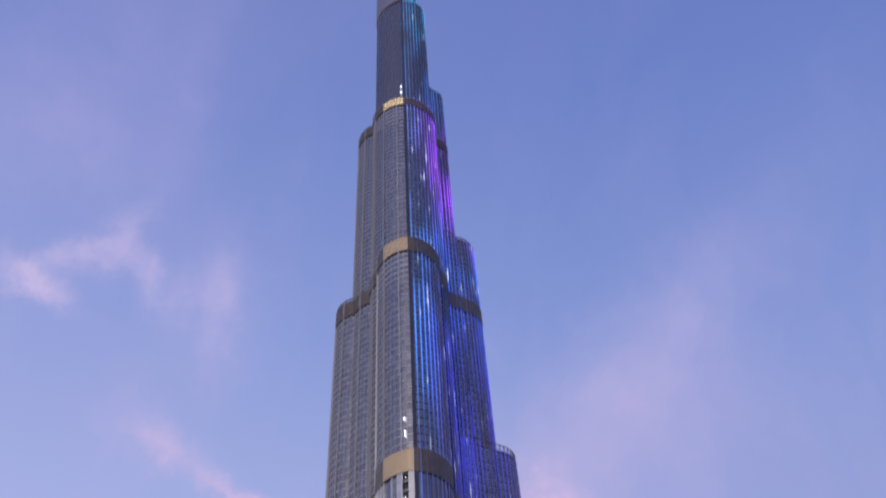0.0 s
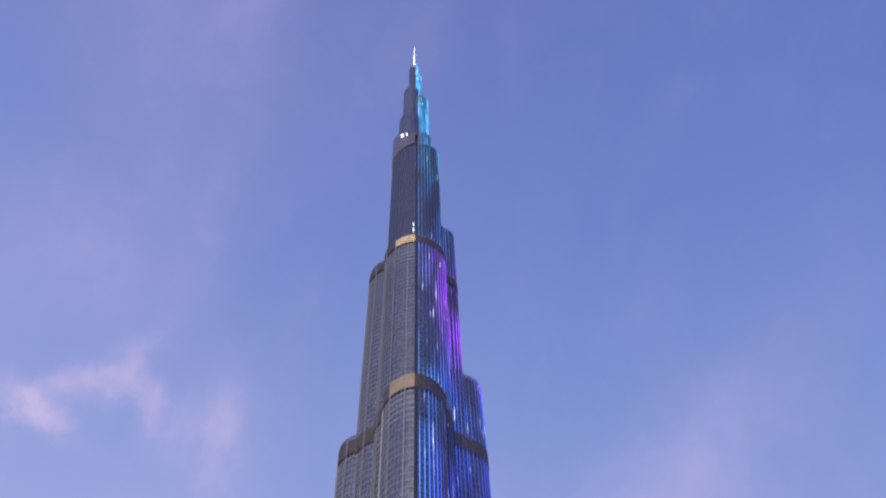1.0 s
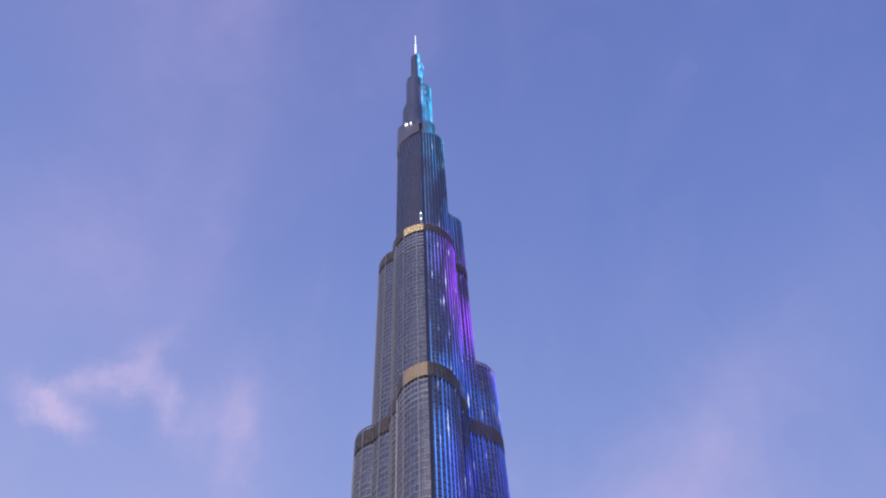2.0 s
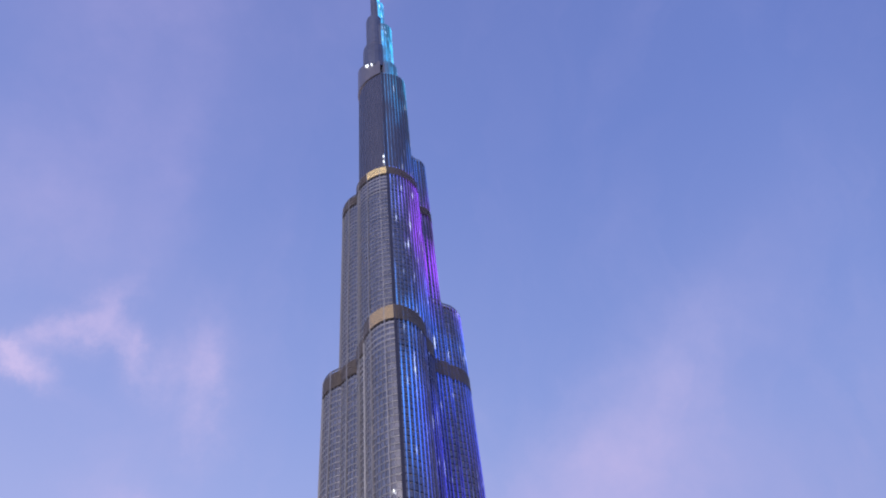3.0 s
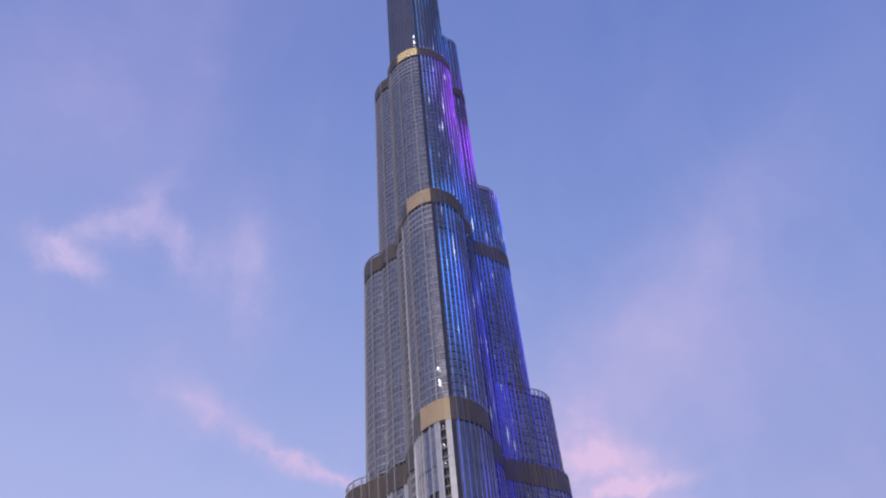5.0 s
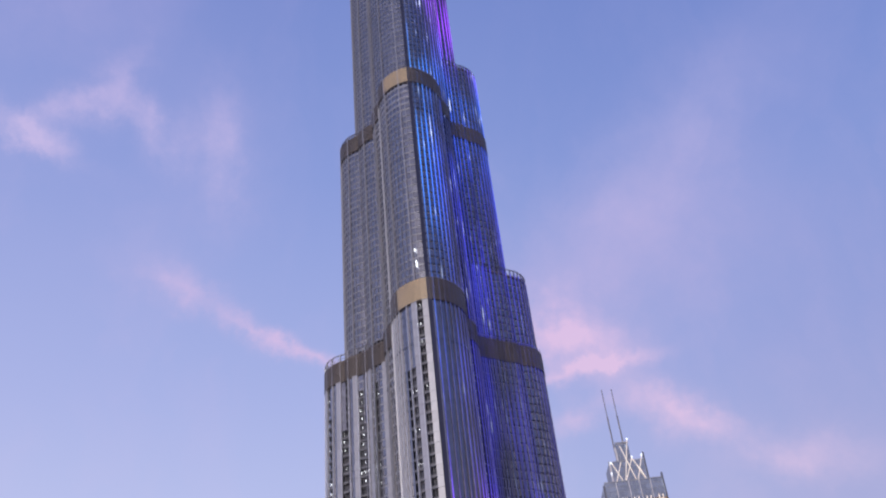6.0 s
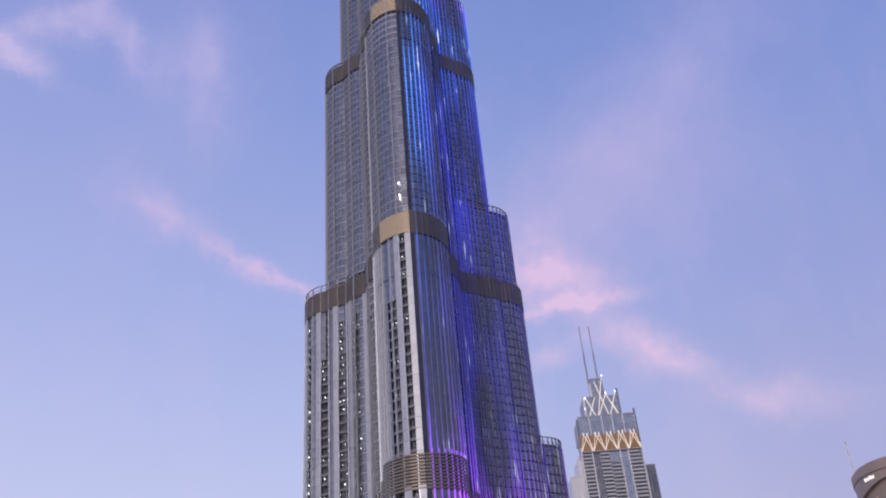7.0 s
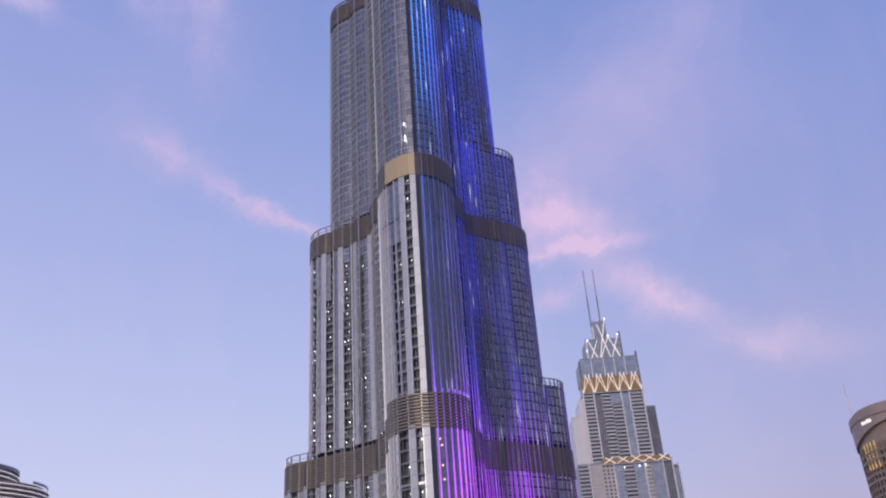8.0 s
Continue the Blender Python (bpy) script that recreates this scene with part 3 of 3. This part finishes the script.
    # dark upright channel at the tip of the front nose
    if name in ("front", "core"):
        s = Soup()
        tip = pts[mid]
        low = max([t[3] for t in others if inside(tip + Vector((0, 0.4, 0)), t)] + [0.0])
        s.box(tip + Vector((-0.1, -0.72, low)), (1.35, 0.45, 0), (0, 0.8, 0), (0, 0, roof - low))
        part("edge_channel", s, M_EDGE, tier_ob, "dark upright edge channel")


for t in TIERS:
    build_tier(t)

# smooth paler collar under the top of the shaft
s = Soup()
s.prism([(CX + 15.4 * math.cos(radians(a)), CY + 15.4 * CORE_FLAT * math.sin(radians(a))) for a in range(92, 269, 8)], 520.0, 543.0)
part("upper_drum", s, M_COLLAR, tower, "half-round metal drum on top of the shaft")
s = Soup()
turns = [radians(150 + 118 * k / 20) for k in range(21)]
for k in range(20):
    ends = []
    for i in (k, k + 1):
        c, n = math.cos(turns[i]), math.sin(turns[i])
        ends.append((CX + 16.35 * c, CY + (15.8 * CORE_FLAT + 0.55) * n, 502.0 + 24.0 * i / 20))
    (x0, y0, l0), (x1, y1, l1) = ends
    s.quad((x0, y0, l0), (x1, y1, l1), (x1, y1, 543.4), (x0, y0, 543.4))
    s.quad((x0 * 0.94 + CX * 0.06, y0 * 0.94, l0), (x1 * 0.94 + CX * 0.06, y1 * 0.94, l1), (x1, y1, l1), (x0, y0, l0))
part("collar", s, M_COLLAR, tower, "smooth pale metal collar with a slanting lower edge")
for a in (232, 236, 247):
    s = Soup()
    q = Vector((CX + 16.6 * math.cos(radians(a)), CY + 17.6 * CORE_FLAT * math.sin(radians(a)), 538.5))
    s.box(q - Vector((0.5, 0.5, 0)), (1.0, 0, 0), (0, 1.0, 0), (0, 0, 1.4))
    part("floodlight", s, M_WHITE_LAMP, tower, "small white floodlight")
# white glints on the front nose panes, put in as small glowing boxes
for x, y, zz in ((-0.4, -37.9, 166.0), (-0.2, -37.9, 159.5), (-0.3, -37.9, 161.0)):
    s = Soup()
    s.box((x, y, zz), (0.28, 0, 0), (0, 0.5, 0), (0, 0, 0.8))
    part("lit_window", s, M_LAMP, tower, "small glowing box that stands for a white glint on glass")
for x, y, zz in ((4.6, -59.6, 53.2), (5.1, -59.5, 51.6), (5.0, -59.5, 46.5), (5.2, -59.5, 43.0)):
    s = Soup()
    s.box((x, y, zz), (0.5, 0.1, 0), (0, 0.25, 0), (0, 0, 0.4))
    part("lit_window", s, M_WARM_LAMP, tower, "small warm lit window")
for zz in (411.0, 417.0):
    s = Soup()
    s.box((1.2, -9.9, zz), (0.75, 0, 0), (0, 0.75, 0), (0, 0, 1.0))
    part("floodlight", s, M_WHITE_LAMP, tower, "small white floodlight")


def spire_tube(x, y, r, z0, z1, strips=True, sides=20):
    """One of the clustered tubes of the spire, of ribbed metal panels."""
    core = Soup()
    ring = [(x + (r - 0.25) * math.cos(2 * math.pi * k / sides), y + (r - 0.25) * math.sin(2 * math.pi * k / sides)) for k in range(sides)]
    core.prism(ring, z0, z1)
    tube = part("spire_tube", core, M_CORE, tower, "ribbed metal tube of the spire")
    skin, ribs = Soup(), Soup()
    tread = 2 * math.pi * r / sides
    for k in range(sides):
        a0, a1 = 2 * math.pi * k / sides, 2 * math.pi * (k + 1) / sides
        a, b = Vector((x + r * math.cos(a0), y + r * math.sin(a0), 0)), Vector((x + r * math.cos(a1), y + r * math.sin(a1), 0))
        z = z0
        while z < z1 - 0.5:
            h = min(z + 4.0, z1)
            skin.quad(*[(q.x, q.y, zz) for q, zz in ((a, z + 0.1), (b, z + 0.1), (b, h), (a, h))])
            z += 4.0
        out = Vector((math.cos(a0), math.sin(a0), 0))
        side = Vector((-out.y, out.x, 0))
        ribs.box(a - side * 0.08 + Vector((0, 0, z0)), side * 0.16, out * 0.16, (0, 0, z1 - z0))
        if strips and out.x > -0.05 and out.y < 0.5:
            s = Soup()
            s.box(a - side * 0.42 * tread + out * 0.12 + Vector((0, 0, z0)), side * 0.84 * tread, out * 0.15, (0, 0, z1 - z0 + 1.0))
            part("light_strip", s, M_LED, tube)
    part("metal_cladding", skin, M_SPIRE, tube, "dark silver metal panels", "stuff")
    part("ribwork", ribs, M_SPIRE, tube, "", "stuff")
    # shallow domed cap
    cap = Soup()
    for z, wide in ((0.0, 1.0), (1.6, 0.9), (2.8, 0.7), (3.4, 0.4)):
        cap.prism([(x + r * wide * math.cos(2 * math.pi * k / sides), y + r * wide * math.sin(2 * math.pi * k / sides)) for k in range(sides)], z1 + z - 0.5, z1 + z + 1.0)
    part("cap", cap, M_COLLAR, tube)


for x, y, r, z0, z1, lit in ((-1.4, -1.0, 8.3, 540, 574, False), (5.1, 0.5, 6.7, 520, 614, True), (-0.8, 0.0, 6.3, 540, 631, False),
                             (6.2, 0.4, 7.6, 518, 546, True), (2.9, 0.5, 3.9, 590, 664, True), (-0.3, 0.0, 2.9, 600, 683, False), (1.7, 0.4, 2.1, 640, 690, True)):
    spire_tube(x, y, r, z0, z1, lit)
s = Soup()
for z0, z1, r in ((680, 698, 0.65), (698, 716, 0.42), (716, 737, 0.2)):
    s.prism([(0.7 + r * math.cos(math.pi * k / 4), r * math.sin(math.pi * k / 4)) for k in range(8)], z0, z1)
part("pinnacle", s, M_WHITE_LAMP, tower, "thin pinnacle lit white at the very top")


# ---------------------------------------------------------------- hotel tower with lattice crown and twin masts
def Soup_box(corner, size):
    s = Soup()
    s.box(corner, (size[0], 0, 0), (0, size[1], 0), (0, 0, size[2]))
    return s


# each block: left and right side, front, depth, roof, cladding, name for its label
HOTEL_BLOCKS = [
    (-31.0, 30.5, -22.0, 44.0, 236.0, "glass", "grey glass main block"),
    (-45.0, -31.0, -16.0, 36.0, 212.0, "white", "white stone side block"),
    (-35.5, -31.0, -18.0, 36.0, 229.0, "white", "slim white stone side block"),
    (30.5, 42.0, -16.0, 34.0, 218.0, "slate", "dark grey glass side block"),
    (-47.0, 45.5, -29.0, 56.0, 163.0, "glass", "grey lower block"),
    (45.5, 52.5, -23.0, 44.0, 158.0, "slate", "dark grey lower side block"),
]
# upright strips of the fronts: left, right, foot, top, front, finish
HOTEL_STRIPS = [
    (-31.0, -20.0, 160, 234, -22.0, "rows"), (-20.0, -12.8, 160, 234, -22.0, "slate"), (-12.8, -3.0, 160, 234, -22.0, "rows"), (-3.0, 8.5, 160, 222, -22.0, "rows"),
    (8.5, 16.5, 160, 234, -22.0, "glass"), (-3.0, 8.5, 222, 234, -22.0, "glass"), (16.5, 29.6, 160, 234, -22.0, "rows"), (31.5, 41.0, 160, 216, -16.0, "slate"),
    (-47.0, -36.0, 30, 162, -29.0, "rows"), (-36.0, -24.0, 30, 162, -29.0, "stone"), (-24.0, -12.0, 30, 162, -29.0, "holes"), (-12.0, -3.0, 30, 162, -29.0, "glass"),
    (-3.0, 8.0, 30, 162, -29.0, "rows"), (8.0, 18.0, 30, 162, -29.0, "glass"), (18.0, 24.5, 30, 162, -29.0, "holes"), (24.5, 36.0, 30, 162, -29.0, "glass"),
    (36.8, 45.0, 30, 162, -29.0, "slate"), (46.5, 52.0, 30, 156, -23.0, "glass"),
]
HOTEL_RIBS = [(-20.2, 160, 238, -22.0), (7.9, 160, 238, -22.0), (16.3, 160, 238, -22.0), (30.2, 160, 239, -22.0), (-31.0, 160, 238, -22.0), (-36.2, 30, 164, -29.0),
              (-12.2, 30, 164, -29.0), (18.2, 30, 164, -29.0), (36.2, 30, 168, -29.0), (45.2, 30, 165, -29.0), (52.4, 30, 160, -23.0)]


def twin_mast_tower():
    dist, az = 825.0, 13.30
    a = radians(az)
    root = thing("hotel_tower", "pale stone and glass tower with lattice crown and twin masts", "tower",
                 at=(EYE.x + dist * math.sin(a), EYE.y + dist * math.cos(a), 0))
    root.rotation_euler = (0, 0, -a + radians(10))
    root.scale = (0.94, 1.0, 0.979)
    solid = {"glass": M_GREY, "white": M_WHITE, "slate": M_SLATE}
    blocks = []
    for x0, x1, y, deep, top, finish, label in HOTEL_BLOCKS:
        blocks.append(part("block", Soup_box((x0, y, 0), (x1 - x0, deep, top)), solid[finish], root, label))
        part("coping", Soup_box((x0 - 0.3, y - 0.5, top), (x1 - x0 + 0.6, 1.2, 1.0)), M_WHITE if finish == "white" else M_GREY, blocks[-1])
    pick = random.Random(11)
    for x0, x1, z0, z1, y, finish in HOTEL_STRIPS:
        owner = blocks[0] if y == -22.0 else blocks[3] if y == -16.0 else blocks[4] if y == -29.0 else blocks[5]
        floors = int((z1 - z0) / 3.6)
        dark, pale, clear = Soup(), Soup(), Soup()
        for i in range(floors):
            z = z1 - (i + 1) * 3.6
            if finish == "rows":
                dark.box((x0 + 0.4, y - 0.25, z + 1.7), (x1 - x0 - 0.8, 0, 0), (0, 0.2, 0), (0, 0, 1.8))
                pale.box((x0 + 0.3, y - 1.5, z), (x1 - x0 - 0.6 - pick.choice((0, 0, 0, 1.6)), 0, 0), (0, 1.5, 0), (0, 0, 1.5))
            elif finish == "holes":
                pale.box((x0, y - 0.4, z), (x1 - x0, 0, 0), (0, 0.35, 0), (0, 0, 3.5))
                for k in range(3):
                    w = (x1 - x0) / 3
                    dark.box((x0 + k * w + 0.22 * w, y - 0.55, z + 0.9), (w * 0.56, 0, 0), (0, 0.2, 0), (0, 0, 1.6))
            elif finish == "stone":
                pale.box((x0, y - 0.8, z), (x1 - x0, 0, 0), (0, 0.75, 0), (0, 0, 3.5))
            else:
                count = max(2, round((x1 - x0) / 2.6))
                for k in range(count):
                    w = (x1 - x0) / count
                    lean = pick.uniform(-0.05, 0.05)
                    clear.quad((x0 + k * w + 0.08, y - 0.3 + lean, z), (x0 + (k + 1) * w - 0.08, y - 0.3 - lean, z),
                               (x0 + (k + 1) * w - 0.08, y - 0.3 - lean, z + 3.4), (x0 + k * w + 0.08, y - 0.3 + lean, z + 3.4))
        part("window_glazing", dark, M_DEEP, owner, "dark glazing in rows", "stuff")
        part("balcony_edging" if finish == "rows" else "stonework", pale, M_PILLAR if finish == "rows" else M_STONE, owner, "pale balcony edging" if finish == "rows" else "pale stone cladding", "stuff")
        part("curtain_glazing", clear, M_SLATE if finish == "slate" else M_BLUE_GLASS, owner, "smooth blue grey glazing", "stuff")
    for x, z0, z1, y in HOTEL_RIBS:
        part("upright_rib", Soup_box((x - 0.55, y - 2.1, z0), (1.1, 2.1, z1 - z0)), M_WHITE, root, "slim white upright rib")
    # gilded belts with crossed lattice
    for x0, x1, y, z0, z1, count, thick in ((-30.5, 30.0, -23.5, 234, 250, 5, 0.6), (-22.0, 44.0, -30.0, 162, 167.5, 5, 0.7)):
        belt = part("belt", Soup_box((x0, y, z0), (x1 - x0, 20, z1 - z0)), M_GOLD, root, "warm gilded belt with white crossed bars")
        step = (x1 - x0) / count
        for k in range(count):
            left = x0 + k * step
            ends = ((0.02, 0.72), (0.98, 0.28), (0.02, 0.38), (0.98, 0.62)) if z0 > 200 else ((0.05, 0.8), (0.95, 0.2))
            for f0, f1 in ends:
                b = Soup()
                b.bar((left + f0 * step, y - 0.8, z0 + 0.3), (left + f1 * step, y - 0.8, z1 + (2.5 if z0 > 200 else 0.5)), thick)
                part("lattice_bar", b, M_LATTICE, belt)
        part("ledge", Soup_box((x0 - 0.5, y - 1.2, z0 - 1.0), (x1 - x0 + 1, 1.2, 1.0)), M_GREY, belt)
    # set-back glass storeys under the crown
    for x0, x1, y, deep, z0, z1 in ((-29.0, 30.0, -20.0, 38.0, 250, 270), (-19.6, 17.0, -16.0, 30.0, 270, 291.5), (-7.5, 6.0, -8.0, 14.0, 291.5, 314)):
        upper = part("crown_storey", Soup_box((x0, y, z0), (x1 - x0, deep, z1 - z0)), M_GREY, root, "blue grey glass set-back storey")
        panes, count = Soup(), max(4, round((x1 - x0) / 4.5))
        w = (x1 - x0) / count
        for k in range(count):
            z = z0
            while z < z1 - 1:
                panes.quad((x0 + k * w + 0.1, y - 0.2, z + 0.2), (x0 + (k + 1) * w - 0.1, y - 0.2, z + 0.2), (x0 + (k + 1) * w - 0.1, y - 0.2, min(z + 5.2, z1)), (x0 + k * w + 0.1, y - 0.2, min(z + 5.2, z1)))
                z += 5.4
        part("curtain_glazing", panes, M_BLUE_GLASS, upper, "smooth blue grey glazing", "stuff")
        part("coping", Soup_box((x0 - 0.4, y - 0.6, z1), (x1 - x0 + 0.8, 1.2, 0.9)), M_GREY, upper)
    for x in (-17.5, -4.5, 6.5, 17.5):
        part("upright_rib", Soup_box((x - 0.4, -21.0, 250), (0.8, 1.0, 20)), M_WHITE, root, "slim white upright rib")
    crown = part("crown_frame", Soup_box((-19.5, -17.2, 266.5), (36.5, 0.9, 1.1)), M_WHITE, root, "white crossed lattice crown")
    for x0, z0, x1, z1 in ((-17, 291, -7, 268), (-7, 268, 5, 294), (5, 294, 16, 269), (5.6, 269, 15.4, 295), (-17, 268, -7, 291), (4, 313, -7, 268), (-5, 308, 5.6, 269), (16, 269, 10, 285)):
        b = Soup()
        b.bar((x0, -17.0, z0), (x1, -16.8, z1), 0.85)
        part("lattice_bar", b, M_LATTICE, crown)
    for x, y, z0, z1, mat in ((-30.2, -21, 236, 268, M_SLATE), (30.6, -21, 236, 275, M_SLATE), (17.6, -16.5, 262, 299, M_SLATE), (-18.8, -16.5, 262, 291, M_WHITE), (-8.6, -10.0, 288, 309, M_WHITE)):
        part("corner_post", Soup_box((x - 0.9, y, z0), (1.8, 2, z1 - z0)), mat, root, "tall corner post")
    for x in (-8.8, 1.9):
        b = Soup()
        ring = [(x + 0.8 * math.cos(math.pi * k / 4), 0.8 * math.sin(math.pi * k / 4) - 5.0) for k in range(8)]
        b.prism(ring, 305, 345)
        b.prism([(x + (p[0] - x) * 0.6, -5.0 + (p[1] + 5.0) * 0.6) for p in ring], 345, 376)
        part("mast", b, M_RAIL, root, "thin grey steel mast")
    for x, y, z in ((-17.6, -18.0, 291), (15.4, -18.0, 296), (5.0, -18.0, 295), (4.2, -18.0, 314), (-19.2, -18.0, 280), (-2.0, -31.5, 158), (13.0, -31.5, 158.5), (19.0, -31.5, 159)):
        part("crown_lamp", Soup_box((x - 0.55, y, z - 0.55), (1.1, 1.1, 1.1)), M_WHITE_LAMP, root, "small white lamp")


twin_mast_tower()


# ---------------------------------------------------------------- round brown tower
def round_tower():
    dist, az, r = 503.0, 30.40, 24.0
    a = radians(az)
    root = thing("round_tower", "round brown clad tower with broad crown and golden lit windows", "tower",
                 at=(EYE.x + dist * math.sin(a), EYE.y + dist * math.cos(a), 0))
    root.rotation_euler = (0, 0, -a)
    root.scale = (1.0, 1.8, 1.0)
    n = 56

    def ring(rad, k0=0, k1=n):
        return [(rad * math.cos(2 * math.pi * k / n), rad * math.sin(2 * math.pi * k / n)) for k in range(k0, k1)]

    s = Soup()
    s.prism(ring(r - 1.9), 0, 101)
    shaft = part("shaft", s, M_BROWN, root, "brown curved shaft")
    # the drum's lower edge arches up between the sides
    s = Soup()
    edge = [(math.cos(2 * math.pi * k / n), math.sin(2 * math.pi * k / n)) for k in range(n + 1)]
    foot = [90.0 + 7.0 * (1 - c * c) for c, _ in edge]
    for k in range(n):
        (c0, s0), (c1, s1) = edge[k], edge[k + 1]
        s.quad(((r - 0.5) * c0, (r - 0.5) * s0, foot[k]), ((r - 0.5) * c1, (r - 0.5) * s1, foot[k + 1]), ((r - 0.5) * c1, (r - 0.5) * s1, 101), ((r - 0.5) * c0, (r - 0.5) * s0, 101))
        s.quad(((r - 2.6) * c0, (r - 2.6) * s0, foot[k]), ((r - 2.6) * c1, (r - 2.6) * s1, foot[k + 1]), ((r - 0.5) * c1, (r - 0.5) * s1, foot[k + 1]), ((r - 0.5) * c0, (r - 0.5) * s0, foot[k]))
    part("crown_drum", s, M_DRUM, root, "smooth brown crown drum with an arched lower edge")
    s = Soup()
    s.prism(ring(r - 0.1), 100.5, 104.5)
    s.prism(ring(r - 1.6), 104.5, 106)
    part("crown_brim", s, M_DRUM, root, "broad dark crown rim")
    panes, frames = Soup(), Soup()
    rr = r - 1.75
    for k in range(n):
        a0, a1 = 2 * math.pi * (k + 0.14) / n, 2 * math.pi * (k + 0.86) / n
        z = 20.0
        while z < 84:
            panes.quad(*[(rr * math.cos(t), rr * math.sin(t), zz) for t, zz in ((a0, z), (a1, z), (a1, z + 2.0), (a0, z + 2.0))])
            z += 3.4
        t = 2 * math.pi * k / n
        o = Vector((math.cos(t), math.sin(t), 0))
        q = Vector((-o.y, o.x, 0))
        frames.box(o * (r - 2.1) - q * 0.3, q * 0.6, o * 0.9, (0, 0, 88))
    part("window_glazing", panes, M_DEEP, shaft, "dark glazing in rows", "stuff")
    part("ribwork", frames, M_BROWN, shaft, "brown upright ribs", "stuff")
    for i in range(20):
        s = Soup()
        s.prism(ring(r - 1.1 - 0.25 * (i % 3)), 18.8 + i * 3.4, 20.1 + i * 3.4)
        part("floor_edge", s, M_BROWN, shaft)
    for t in (214, 220.5, 227, 233.5):
        o = Vector((math.cos(radians(t)), math.sin(radians(t)), 0))
        q = Vector((-o.y, o.x, 0))
        b = Soup()
        for i in range(4):
            b.box(o * (r - 1.6) - q * 0.13 + Vector((0, 0, 76 + i * 3.4)), q * 0.26, o * 0.2, (0, 0, 2.9))
        part("lit_window_column", b, M_GOLD_LAMP, shaft, "golden lit column of windows")
    for i, (t, w, h) in enumerate(((227.0, 0.8, 1.5), (231.0, 1.0, 1.2), (235.0, 0.8, 1.6), (238.8, 1.1, 1.3))):
        o = Vector((math.cos(radians(t)), math.sin(radians(t)), 0))
        q = Vector((-o.y, o.x, 0))
        b = Soup()
        b.box(o * (r - 0.6) - q * w / 2 + Vector((0, 0, 97.6)), q * w, o * 0.4, (0, 0, h))
        part("sign_bar", b, M_SIGN, root, "white lit sign bar")
    b = Soup()
    b.bar((-20.0, -12, 104), (-20.0, -12, 122), 0.5)
    part("mast", b, M_RAIL, root, "thin steel mast")


round_tower()


# ---------------------------------------------------------------- low curved block with stacked balconies
def curved_block():
    dist, az = 702.0, -29.4
    a = radians(az)
    root = thing("apartment_block", "curved pale apartment block with stacked white balcony slabs", "building",
                 at=(EYE.x + dist * math.sin(a), EYE.y + dist * math.cos(a), 0))
    root.rotation_euler = (0, 0, -a)
    root.scale = (1.35, 1.35, 1.35)
    n = 40

    def oval(rx, ry, cx=0.0):
        return [(cx + rx * math.cos(2 * math.pi * k / n), ry * math.sin(2 * math.pi * k / n)) for k in range(n)]

    z = 0.0
    while z < 107.0:
        rx = 53.0 if z < 101.0 else 37.0
        s = Soup()
        s.prism(oval(rx - 2.6, 34.0), z + 0.4, z + 2.37)
        part("storey", s, M_BROWN, root, "dark brown shaded storey")
        s = Soup()
        s.prism(oval(rx, 37.0), z - 0.1, z + 0.5)
        part("balcony_slab", s, M_WHITE, root, "white balcony slab")
        # glowing ring added round the slab edge to make it read bright white
        s = Soup()
        s.prism(oval(rx + 0.06, 37.06), z + 0.06, z + 0.36)
        part("slab_edge_glow", s, M_SLAB_GLOW, root, "glowing white band added along a balcony slab edge")
        z += 2.37
        if rx > 50.0:
            terrace = z
    # glass balustrade round the end of the top terrace
    s = Soup()
    for k in range(5, 12):
        t0, t1 = radians(-62 + 5.2 * k), radians(-62 + 5.2 * (k + 1) - 0.3)
        a0, a1 = Vector((52.0 * math.cos(t0), 36.0 * math.sin(t0), terrace)), Vector((52.0 * math.cos(t1), 36.0 * math.sin(t1), terrace))
        s.box(a0, a1 - a0, (-0.1, 0.05, 0), (0, 0, 1.5))
    part("balustrade", s, M_GREY, root, "pale glass balustrade of the terrace")
    s = Soup()
    s.prism(oval(29.0, 26.0, -2), z - 2.4, z + 0.7)
    part("penthouse", s, M_DEEP, root, "dark set-back top storey")
    s = Soup()
    s.prism(oval(38.5, 30.0, -2), z + 0.6, z + 2.6)
    part("roof_canopy", s, M_RAIL, root, "dark grey overhanging roof")


curved_block()
